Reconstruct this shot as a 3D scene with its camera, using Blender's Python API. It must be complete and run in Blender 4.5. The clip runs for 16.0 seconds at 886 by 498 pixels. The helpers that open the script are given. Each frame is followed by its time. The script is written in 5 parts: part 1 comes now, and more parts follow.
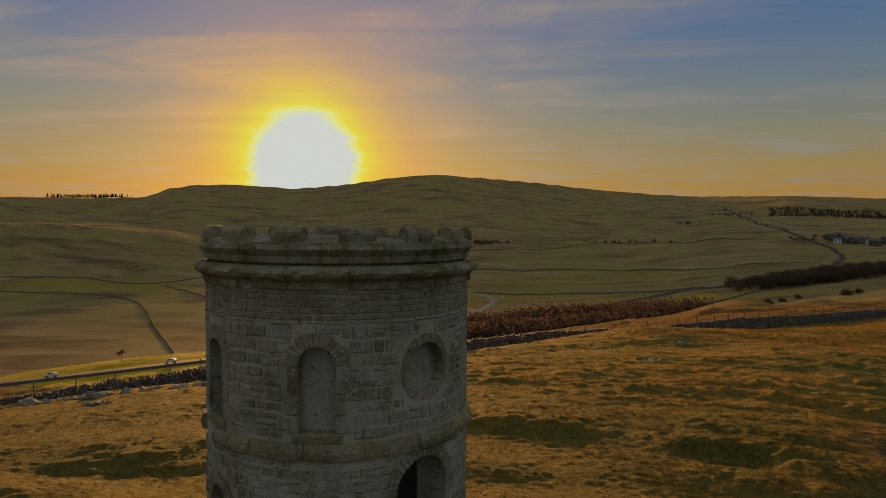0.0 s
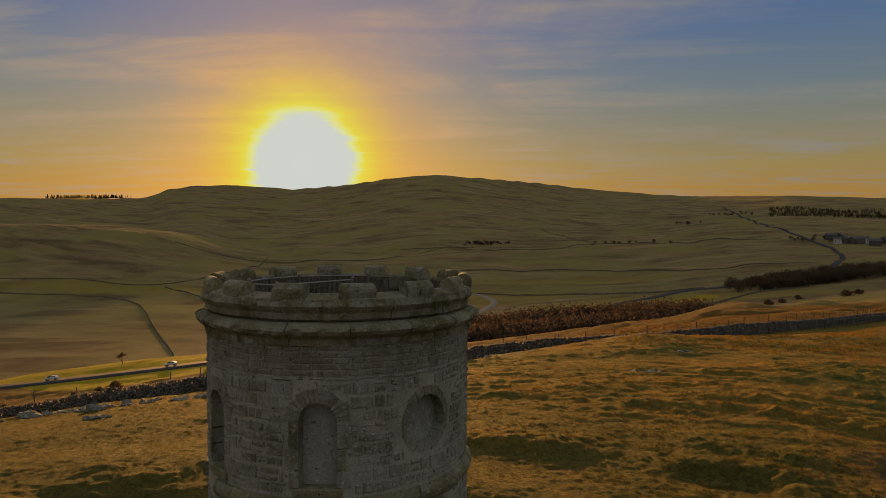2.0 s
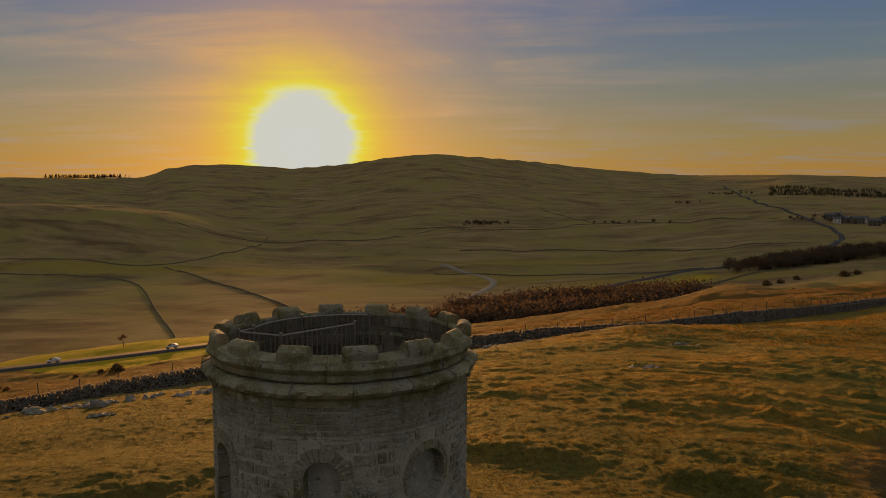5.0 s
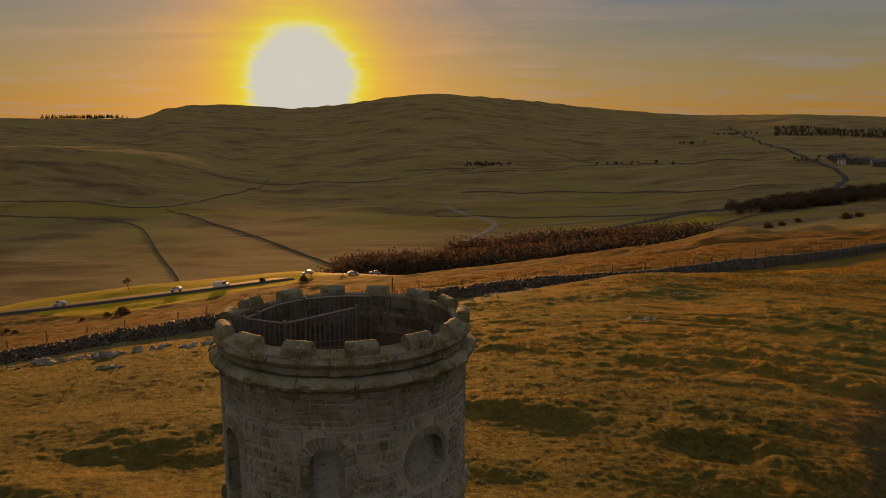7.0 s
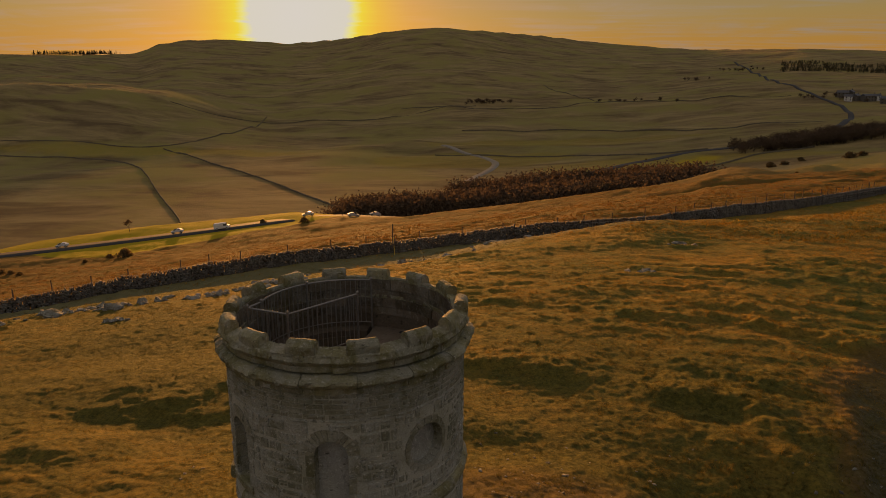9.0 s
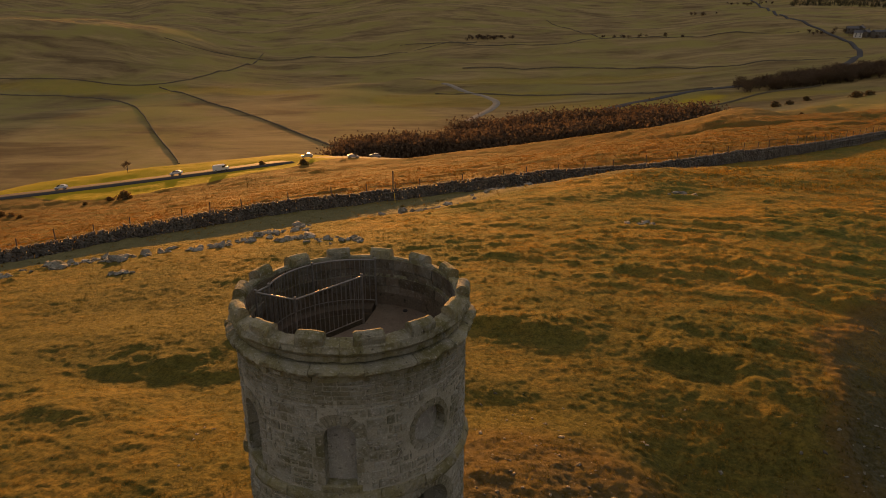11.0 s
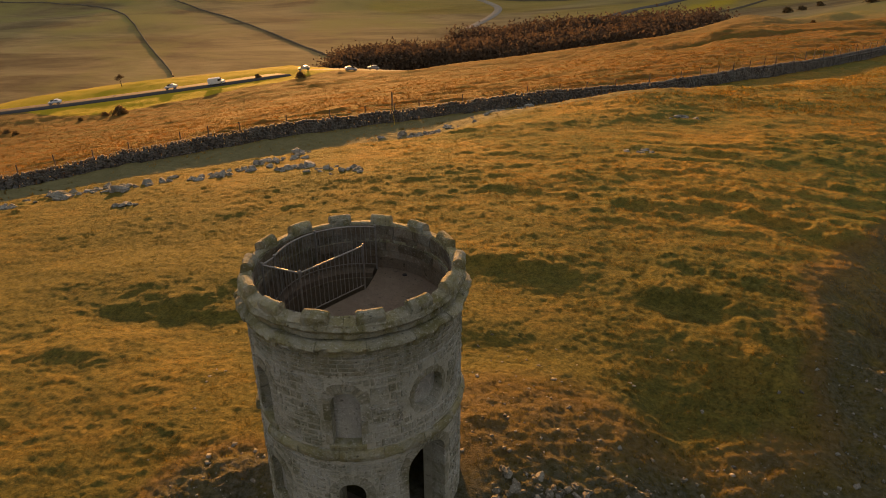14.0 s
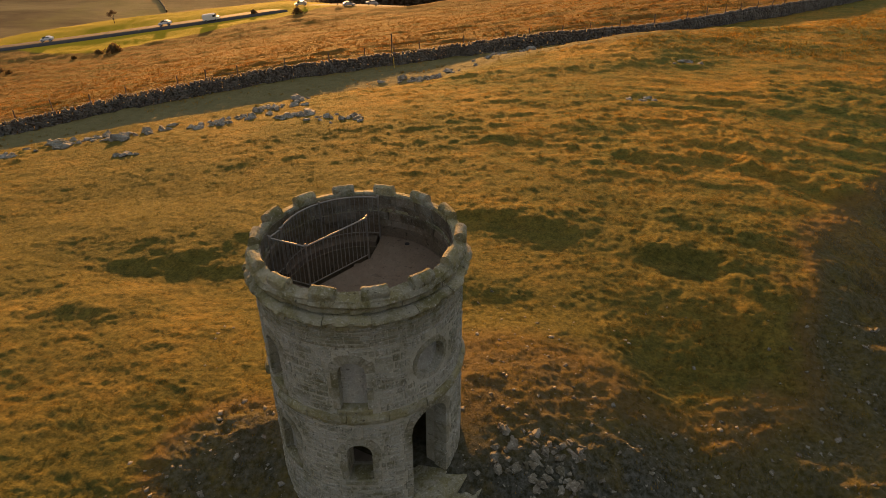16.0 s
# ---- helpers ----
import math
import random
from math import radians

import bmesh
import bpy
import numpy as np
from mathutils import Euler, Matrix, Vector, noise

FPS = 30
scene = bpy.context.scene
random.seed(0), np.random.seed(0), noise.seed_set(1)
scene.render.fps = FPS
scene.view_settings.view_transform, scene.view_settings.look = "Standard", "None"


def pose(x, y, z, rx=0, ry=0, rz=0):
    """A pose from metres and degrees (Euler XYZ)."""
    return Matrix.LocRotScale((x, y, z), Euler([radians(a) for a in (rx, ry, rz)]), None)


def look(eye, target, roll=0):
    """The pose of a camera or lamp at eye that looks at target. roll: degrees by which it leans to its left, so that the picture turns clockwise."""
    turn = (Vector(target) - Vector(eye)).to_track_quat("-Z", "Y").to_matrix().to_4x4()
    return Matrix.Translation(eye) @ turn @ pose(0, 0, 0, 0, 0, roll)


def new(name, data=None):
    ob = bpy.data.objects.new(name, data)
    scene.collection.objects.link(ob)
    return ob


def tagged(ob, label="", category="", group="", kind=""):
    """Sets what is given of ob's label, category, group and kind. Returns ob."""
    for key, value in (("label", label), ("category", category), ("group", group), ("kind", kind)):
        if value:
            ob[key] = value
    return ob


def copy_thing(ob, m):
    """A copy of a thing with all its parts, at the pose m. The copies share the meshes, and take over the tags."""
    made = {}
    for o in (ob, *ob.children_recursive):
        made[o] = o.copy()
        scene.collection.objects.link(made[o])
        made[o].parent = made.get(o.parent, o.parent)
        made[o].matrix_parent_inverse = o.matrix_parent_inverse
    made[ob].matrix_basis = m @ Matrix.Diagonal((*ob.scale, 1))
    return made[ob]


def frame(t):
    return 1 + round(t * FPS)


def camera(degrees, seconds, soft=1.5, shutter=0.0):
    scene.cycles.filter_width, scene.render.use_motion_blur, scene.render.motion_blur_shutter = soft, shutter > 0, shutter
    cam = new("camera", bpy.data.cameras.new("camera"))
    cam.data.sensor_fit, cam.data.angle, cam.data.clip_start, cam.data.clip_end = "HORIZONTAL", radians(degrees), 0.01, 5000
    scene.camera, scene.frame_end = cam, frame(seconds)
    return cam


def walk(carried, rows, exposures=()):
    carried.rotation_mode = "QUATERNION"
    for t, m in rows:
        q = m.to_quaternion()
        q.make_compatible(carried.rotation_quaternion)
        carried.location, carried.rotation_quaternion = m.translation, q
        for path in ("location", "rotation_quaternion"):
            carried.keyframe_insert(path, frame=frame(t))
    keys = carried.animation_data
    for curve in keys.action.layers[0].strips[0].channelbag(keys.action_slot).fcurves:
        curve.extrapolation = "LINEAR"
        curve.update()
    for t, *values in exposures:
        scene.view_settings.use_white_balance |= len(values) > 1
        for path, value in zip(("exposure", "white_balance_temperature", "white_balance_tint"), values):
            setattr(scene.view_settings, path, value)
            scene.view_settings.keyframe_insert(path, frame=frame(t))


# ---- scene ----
cam = camera(66.3, 16.0, soft=0.65)
PATH = [
    (0.0, (2.876, -10.597, 6.023), (2.675, -8.849, 5.957), 0.4),
    (0.5, (2.868, -10.574, 6.19), (2.667, -8.826, 6.124), 0.3),
    (1.0, (2.868, -10.593, 6.376), (2.666, -8.846, 6.31), 0.3),
    (1.5, (2.871, -10.629, 6.568), (2.67, -8.881, 6.503), 0.3),
    (2.0, (2.874, -10.62, 6.765), (2.673, -8.872, 6.699), 0.3),
    (2.5, (2.864, -10.631, 6.959), (2.663, -8.884, 6.894), 0.3),
    (3.0, (2.856, -10.649, 7.151), (2.655, -8.901, 7.085), 0.3),
    (3.5, (2.85, -10.654, 7.344), (2.65, -8.906, 7.278), 0.3),
    (6.0, (2.901, -10.846, 8.315), (2.701, -9.108, 8.122), 0.2),
    (6.5, (2.913, -10.866, 8.52), (2.712, -9.134, 8.288), 0.2),
    (7.0, (2.92, -10.871, 8.725), (2.72, -9.143, 8.453), 0.2),
    (7.5, (2.93, -10.876, 8.953), (2.731, -9.156, 8.641), 0.2),
    (8.0, (2.95, -10.877, 9.179), (2.751, -9.163, 8.83), 0.2),
    (8.5, (2.953, -10.862, 9.394), (2.756, -9.156, 9.006), 0.2),
    (9.0, (2.943, -10.862, 9.631), (2.746, -9.166, 9.203), 0.1),
    (11.3, (2.902, -10.906, 10.593), (2.711, -9.261, 9.995), 0.1),
    (11.5, (2.904, -10.908, 10.658), (2.714, -9.267, 10.047), 0.0),
    (12.0, (2.918, -10.915, 10.871), (2.728, -9.288, 10.225), 0.0),
    (12.5, (2.931, -10.935, 11.082), (2.744, -9.324, 10.4), 0.0),
    (13.0, (2.956, -10.963, 11.3), (2.77, -9.367, 10.583), 0.0),
    (13.5, (2.978, -10.958, 11.509), (2.792, -9.377, 10.757), -0.0),
    (14.0, (2.976, -10.957, 11.743), (2.793, -9.394, 10.954), -0.1),
    (14.5, (2.977, -10.96, 11.947), (2.797, -9.415, 11.124), -0.1),
    (15.0, (2.966, -10.958, 12.133), (2.788, -9.432, 11.275), -0.1),
    (15.5, (2.955, -10.964, 12.311), (2.779, -9.457, 11.419), -0.1),
    (16.0, (2.952, -10.961, 12.488), (2.777, -9.475, 11.561), -0.1),
]
EXPOSURES = [(0, 0.5, 6900, 12), (3.5, 0.48, 7100, 13), (6.5, 0.40, 7700, 18), (9, 0.48, 8000, 21), (11.5, 1.02, 7800, 20), (13, 1.24, 7400, 17), (16, 1.36, 7000, 14)]
SUN_STRENGTH, SKY_GAIN = 4.5, 0.06
walk(cam, [(t, look(eye, target, roll)) for t, eye, target, roll in PATH], EXPOSURES)

# ---- sky, sun ----
SUN_AZ, SUN_EL = -18.1, 4.8          # degrees from +y towards +x, degrees up
sun_dir = Vector((math.sin(radians(SUN_AZ)) * math.cos(radians(SUN_EL)), math.cos(radians(SUN_AZ)) * math.cos(radians(SUN_EL)), math.sin(radians(SUN_EL))))
sun = new("sun", bpy.data.lights.new("sun", "SUN"))
sun.data.energy, sun.data.angle, sun.data.color = SUN_STRENGTH, radians(2.6), (1.0, 0.49, 0.145)
sun.matrix_world = look(sun_dir * 60 + Vector((0, 0, 5)), (0, 0, 5))


class Nodes:
    """Short hand for node trees."""

    def __init__(self, tree):
        self.t = tree
        tree.nodes.clear()

    def add(self, kind, **k):
        n = self.t.nodes.new(kind)
        for key, v in k.items():
            setattr(n, key, v)
        return n

    def link(self, a, b):
        self.t.links.new(a, b)

    def put(self, n, key, v):
        if isinstance(v, bpy.types.NodeSocket):
            self.t.links.new(v, n.inputs[key])
        else:
            n.inputs[key].default_value = v

    def math(self, op, a, b=0.0, c=0.0):
        n = self.add("ShaderNodeMath", operation=op)
        for i, v in enumerate((a, b, c)):
            self.put(n, i, v)
        return n.outputs[0]

    def mix(self, f, a, b, blend="MIX"):
        n = self.add("ShaderNodeMix", data_type="RGBA", blend_type=blend)
        self.put(n, 0, f)
        self.put(n, 6, a)
        self.put(n, 7, b)
        return n.outputs[2]

    def ramp(self, f, stops):
        n = self.add("ShaderNodeValToRGB")
        e = n.color_ramp.elements
        while len(e) < len(stops):
            e.new(0.5)
        for el, (p, c) in zip(e, stops):
            el.position, el.color = p, (*c, 1) if not isinstance(c, float) else (c, c, c, 1)
        self.put(n, 0, f)
        return n.outputs[0]

    def noise(self, vec, scale, detail=4.0, rough=0.55, dist=0.0):
        n = self.add("ShaderNodeTexNoise")
        self.put(n, "Scale", scale), self.put(n, "Detail", detail), self.put(n, "Roughness", rough), self.put(n, "Distortion", dist)
        if vec is not None:
            self.link(vec, n.inputs["Vector"])
        return n.outputs["Fac"]

    def mapping(self, vec, scale=(1, 1, 1), rot=(0, 0, 0)):
        n = self.add("ShaderNodeMapping")
        self.link(vec, n.inputs["Vector"])
        n.inputs["Scale"].default_value, n.inputs["Rotation"].default_value = scale, rot
        return n.outputs[0]


def rgb(*c):
    return (*c, 1.0)


def build_world():
    world = bpy.data.worlds.new("evening_sky")
    scene.world, world.use_nodes = world, True
    w = Nodes(world.node_tree)
    sky = w.add("ShaderNodeTexSky", sky_type="NISHITA", sun_disc=False)
    sky.sun_elevation, sky.sun_rotation = radians(SUN_EL), radians(SUN_AZ)
    sky.altitude, sky.air_density, sky.dust_density, sky.ozone_density = 430, 1.2, 2.2, 1.6
    way = w.add("ShaderNodeTexCoord").outputs["Generated"]
    sep = w.add("ShaderNodeSeparateXYZ")
    w.link(way, sep.inputs[0])
    up = w.math("MAXIMUM", sep.outputs[2], 0.02)
    # thin cirrus, spread on a flat layer high above and drawn out by the wind
    px, py = w.math("DIVIDE", sep.outputs[0], w.math("ADD", up, 0.05)), w.math("DIVIDE", sep.outputs[1], w.math("ADD", up, 0.05))
    flat = w.add("ShaderNodeCombineXYZ")
    w.link(px, flat.inputs[0]), w.link(py, flat.inputs[1])
    streak = w.noise(w.mapping(flat.outputs[0], (0.55, 2.1, 1), (0, 0, radians(-7))), 1.0, 7, 0.58, 0.5)
    wisps = w.noise(w.mapping(flat.outputs[0], (1.6, 0.9, 1), (0, 0, radians(14))), 0.55, 6, 0.6, 0.9)
    cover = w.math("MULTIPLY", w.ramp(streak, [(0.42, 0.0), (0.66, 1.0)]), w.ramp(wisps, [(0.38, 0.05), (0.60, 1.0)]))
    # the bright ring of air round the sun
    dot = w.add("ShaderNodeVectorMath", operation="DOT_PRODUCT")
    w.link(way, dot.inputs[0])
    dot.inputs[1].default_value = sun_dir
    ang = w.math("ARCCOSINE", w.math("MINIMUM", dot.outputs["Value"], 0.999999))
    deg = w.math("MULTIPLY", ang, 57.29578)
    wide = w.math("POWER", 2.718, w.math("MULTIPLY", w.math("DIVIDE", deg, 12.5), -1.0))
    base = w.add("ShaderNodeVectorMath", operation="MULTIPLY")
    w.link(sky.outputs[0], base.inputs[0])
    base.inputs[1].default_value = (SKY_GAIN, SKY_GAIN, SKY_GAIN * 1.1)
    # colour of the evening air by height: amber over the moor, blue above
    high = w.math("MULTIPLY", w.math("ARCSINE", sep.outputs[2]), 57.29578 / 40.0)
    air = w.ramp(high, [(0.0, (0.27, 0.125, 0.025)), (0.07, (0.24, 0.14, 0.035)), (0.12, (0.195, 0.15, 0.058)), (0.20, (0.128, 0.140, 0.115)), (0.27, (0.084, 0.127, 0.158)), (0.40, (0.040, 0.094, 0.200)), (0.55, (0.075, 0.108, 0.170)), (0.75, (0.146, 0.161, 0.180)), (1.0, (0.184, 0.192, 0.200))])
    col = w.mix(0.9, base.outputs[0], air)
    lit = w.mix(wide, rgb(0.150, 0.160, 0.158), rgb(0.60, 0.35, 0.15))
    col = w.mix(w.math("MULTIPLY", cover, 0.8), col, lit)
    for f, c, k in ((wide, (0.40, 0.19, 0.03), 0.40),):
        n = w.add("ShaderNodeVectorMath", operation="SCALE")
        n.inputs[0].default_value = c
        w.link(w.math("MULTIPLY", f, k), n.inputs["Scale"])
        a = w.add("ShaderNodeVectorMath", operation="ADD")
        w.link(col, a.inputs[0]), w.link(n.outputs[0], a.inputs[1])
        col = a.outputs[0]
    # the sun's own glare in the thin cloud: pale heart, yellow ring, amber skirt
    near = w.math("DIVIDE", w.math("SUBTRACT", deg, w.math("MULTIPLY", cover, 0.9)), 20.0)
    tint = w.ramp(near, [(0.0, (0.42, 0.46, 0.46)), (0.18, (0.42, 0.46, 0.44)), (0.208, (0.50, 0.53, 0.20)), (0.235, (0.54, 0.49, 0.045)), (0.31, (0.56, 0.38, 0.03)), (0.45, (0.55, 0.27, 0.04)), (0.8, (0.42, 0.21, 0.06))])
    share = w.ramp(near, [(0.0, 1.0), (0.215, 1.0), (0.29, 0.70), (0.42, 0.34), (0.62, 0.12), (1.0, 0.0)])
    col = w.mix(share, col, tint)
    bg = w.add("ShaderNodeBackground")
    w.link(col, bg.inputs["Color"])
    bg.inputs["Strength"].default_value = 1.0
    w.link(bg.outputs[0], w.add("ShaderNodeOutputWorld").inputs["Surface"])


build_world()


# ---- materials ----
def material(name):
    m = bpy.data.materials.new(name)
    m.use_nodes = True
    n = Nodes(m.node_tree)
    return m, n


def finish(n, color, rough=0.85, bump=None, strength=0.4, distance=0.02, metallic=0.0, spec=0.3, translucent=None, sheen=None, lie=None):
    b = n.add("ShaderNodeBsdfPrincipled")
    n.put(b, "Base Color", color), n.put(b, "Roughness", rough), n.put(b, "Metallic", metallic), n.put(b, "Specular IOR Level", spec)
    if sheen is not None:
        n.put(b, "Sheen Weight", sheen[0]), n.put(b, "Sheen Roughness", 0.45), n.put(b, "Sheen Tint", sheen[1])
    normal = None
    if bump is not None:
        bp = n.add("ShaderNodeBump")
        n.put(bp, "Strength", strength), n.put(bp, "Distance", distance), n.put(bp, "Height", bump)
        normal = bp.outputs[0]
        n.link(normal, b.inputs["Normal"])
    if lie:
        # blades take the light as the sward that they stand in
        n.link(n.add("ShaderNodeAttribute", attribute_name=lie).outputs["Vector"], b.inputs["Normal"])
    out, shader = n.add("ShaderNodeOutputMaterial"), b.outputs[0]
    if translucent is not None:
        amount, tint = translucent
        tr = n.add("ShaderNodeBsdfTranslucent")
        n.put(tr, "Color", tint)
        mx = n.add("ShaderNodeMixShader")
        n.put(mx, 0, amount)
        n.link(shader, mx.inputs[1]), n.link(tr.outputs[0], mx.inputs[2])
        shader = mx.outputs[0]
    n.link(shader, out.inputs["Surface"])


def where(n):
    return n.add("ShaderNodeNewGeometry").outputs["Position"]


def any_random(n):
    """One random number for each loose piece, whether it is an object or an island of a joined mesh."""
    a, b = n.add("ShaderNodeObjectInfo").outputs["Random"], n.add("ShaderNodeNewGeometry").outputs["Random Per Island"]
    return n.math("FRACT", n.math("ADD", a, b))


def mat_ground():
    m, n = material("pasture")
    p = where(n)
    zone = n.add("ShaderNodeAttribute", attribute_name="zone")
    sep = n.add("ShaderNodeSeparateColor")
    n.link(zone.outputs["Color"], sep.inputs[0])
    big, mid, fine = n.noise(p, 0.11, 5, 0.6), n.noise(n.mapping(p, (0.7, 1.3, 1)), 0.9, 6, 0.65), n.noise(p, 9.0, 5, 0.7)
    heath = zone.outputs["Alpha"]
    knit = n.ramp(n.math("ADD", n.math("MULTIPLY", fine, 0.55), n.math("MULTIPLY", n.noise(p, 2.8, 5, 0.7), 0.45)), [(0.36, 0.0), (0.64, 1.0)])
    straw = n.mix(knit, rgb(0.15, 0.095, 0.022), rgb(0.55, 0.295, 0.050))
    green = n.mix(knit, rgb(0.060, 0.066, 0.016), rgb(0.21, 0.185, 0.038))
    blend = n.ramp(n.math("ADD", n.math("MULTIPLY", big, 0.55), n.math("MULTIPLY", mid, 0.5)), [(0.45, 0.0), (0.66, 1.0)])
    col = n.mix(n.math("MULTIPLY", blend, 0.9), green, straw)
    col = n.mix(heath, col, n.mix(n.math("MULTIPLY", fine, mid), rgb(0.10, 0.055, 0.014), rgb(0.36, 0.155, 0.030)))
    rows = n.ramp(n.noise(n.mapping(p, (0.35, 1.5, 1), (0, 0, radians(-14))), 0.35, 5, 0.65), [(0.46, 0.0), (0.60, 1.0)])
    col = n.mix(n.math("MULTIPLY", n.math("MULTIPLY", rows, heath), 0.75), col, rgb(0.105, 0.095, 0.020))
    # green turf colour, which also darkens the backlit grass
    graze_shade = n.add("ShaderNodeAttribute", attribute_name="graze_shade").outputs["Fac"]
    graze_shade = n.math("MULTIPLY", graze_shade, n.ramp(n.math("ADD", n.math("MULTIPLY", big, 0.6), n.math("MULTIPLY", mid, 0.4)), [(0.42, 1.0), (0.62, 0.65)]))
    col = n.mix(graze_shade, col, n.mix(knit, rgb(0.042, 0.048, 0.013), rgb(0.175, 0.145, 0.031)))
    lush = n.mix(n.noise(p, 0.6, 4, 0.6), rgb(0.36, 0.265, 0.012), rgb(0.50, 0.365, 0.022))
    col = n.mix(sep.outputs[1], col, lush)
    moor_n = n.noise(n.mapping(p, (0.6, 1.5, 1)), 0.02, 7, 0.65, 0.6)
    moor = n.mix(n.ramp(moor_n, [(0.36, 0.0), (0.64, 1.0)]), rgb(0.14, 0.095, 0.042), rgb(0.37, 0.27, 0.115))
    moor = n.mix(n.math("MULTIPLY", n.ramp(n.noise(n.mapping(p, (0.45, 1.7, 1), (0, 0, radians(9))), 0.045, 6, 0.7, 0.5), [(0.50, 0.0), (0.62, 1.0)]), 0.28), moor, rgb(0.11, 0.072, 0.04))
    moor = n.mix(n.ramp(n.noise(p, 0.012, 5, 0.6), [(0.45, 0.0), (0.62, 1.0)]), moor, rgb(0.27, 0.225, 0.068))
    col = n.mix(n.math("MULTIPLY", sep.outputs[2], n.math("SUBTRACT", 1.0, sep.outputs[1])), col, moor)
    # shelf turf in the grey-green it has under the wall's shadow
    turf = n.add("ShaderNodeAttribute", attribute_name="turf").outputs["Fac"]
    col = n.mix(turf, col, n.mix(n.noise(p, 1.5, 6, 0.7), rgb(0.10, 0.10, 0.042), rgb(0.26, 0.225, 0.11)))
    # stony tone darkened so that the quarry bank reads as shaded
    stony = n.mix(n.ramp(n.noise(p, 7.0, 6, 0.7), [(0.4, 0.0), (0.65, 1.0)]), rgb(0.032, 0.034, 0.020), rgb(0.125, 0.128, 0.112))
    patch = n.math("MULTIPLY", sep.outputs[0], n.ramp(n.noise(p, 0.8, 5, 0.65), [(0.30, 0.2), (0.55, 1.0)]))
    # warm sunlight on the upper apron, put into the growth's colour
    sunlit_rust = n.mix(n.noise(p, 3.0, 5, 0.7), rgb(0.085, 0.055, 0.017), rgb(0.27, 0.15, 0.036))
    col = n.mix(n.math("MULTIPLY", n.ramp(sep.outputs[0], [(0.05, 0.0), (0.25, 1.0), (0.45, 0.9), (0.6, 0.25)]), 0.7), col, sunlit_rust)
    col = n.mix(patch, col, stony)
    h = n.math("ADD", n.noise(p, 5.0, 6, 0.7), n.math("MULTIPLY", n.noise(p, 26.0, 3, 0.7), 0.5))
    finish(n, col, 0.95, h, 0.9, 0.10, spec=0.1, sheen=(0.03, n.mix(0.2, col, rgb(0.9, 0.62, 0.25))))
    return m


def mat_blades(name="grass_blades", green=(0.105, 0.11, 0.025), straw=(0.45, 0.24, 0.042)):
    m, n = material(name)
    p = where(n)
    r = any_random(n)
    graze_shade = n.add("ShaderNodeAttribute", attribute_name="graze_shade").outputs["Fac"]
    c = n.mix(n.ramp(n.math("ADD", n.math("ADD", n.math("MULTIPLY", n.noise(p, 0.11, 5, 0.6), 0.55), n.math("MULTIPLY", n.noise(p, 2.6, 4, 0.7), 0.35)), n.math("MULTIPLY", r, 0.25)), [(0.42, 0.0), (0.70, 1.0)]), rgb(*green), rgb(*straw))
    c = n.mix(n.math("MULTIPLY", graze_shade, n.ramp(n.noise(p, 0.11, 5, 0.6), [(0.42, 0.97), (0.62, 0.65)])), c, n.mix(r, rgb(0.055, 0.062, 0.015), rgb(0.165, 0.128, 0.028)))
    finish(n, c, 0.8, spec=0.1, translucent=(0.3, c), lie="lie")
    return m


def mat_stone(name, dark, light, lichen=0.35, green=0.2, scale=1.0, bump=0.5, spread=0.55):
    m, n = material(name)
    p, r = where(n), any_random(n)
    grain, mottle, broad = n.noise(p, 60 * scale, 4, 0.7), n.noise(p, 9 * scale, 6, 0.65), n.noise(p, 1.1 * scale, 4, 0.6)
    f = n.math("ADD", n.math("MULTIPLY", r, spread), n.math("MULTIPLY", mottle, 1.15 - spread))
    col = n.mix(n.ramp(f, [(0.25, 0.0), (0.85, 1.0)]), rgb(*dark), rgb(*light))
    col = n.mix(n.math("MULTIPLY", n.ramp(broad, [(0.42, 0.0), (0.62, 1.0)]), green), col, rgb(0.13, 0.125, 0.045))
    col = n.mix(n.math("MULTIPLY", n.ramp(n.noise(p, 4.5 * scale, 6, 0.75), [(0.55, 0.0), (0.66, 1.0)]), lichen), col, rgb(0.40, 0.39, 0.35))
    col = n.mix(n.math("MULTIPLY", n.ramp(n.noise(p, 3.1 * scale, 6, 0.8, 0.4), [(0.60, 0.0), (0.68, 1.0)]), 0.55), col, rgb(0.045, 0.04, 0.03))
    smear = n.math("MULTIPLY", n.ramp(n.noise(n.mapping(p, (1, 1, 0.7)), 2.2 * scale, 7, 0.72, 0.3), [(0.45, 0.0), (0.58, 1.0)]), 0.6)
    col = n.mix(n.math("MULTIPLY", smear, lichen * 1.6), col, rgb(0.47, 0.465, 0.405))
    col = n.mix(n.ramp(n.noise(p, 17 * scale, 4, 0.65), [(0.61, 0.0), (0.68, 0.8)]), col, rgb(0.05, 0.045, 0.03))
    col = n.mix(n.math("MULTIPLY", n.ramp(grain, [(0.38, 0.0), (0.62, 1.0)]), 0.42), col, rgb(0.30, 0.28, 0.24), "MULTIPLY")
    fleck = n.math("MULTIPLY", n.ramp(n.noise(p, 22 * scale, 5, 0.72, 0.5), [(0.57, 0.0), (0.64, 1.0)]), lichen)
    col = n.mix(fleck, col, rgb(0.62, 0.60, 0.52))
    finish(n, col, 0.92, n.math("ADD", n.math("MULTIPLY", grain, 0.45), mottle), bump, 0.035, spec=0.25)
    return m


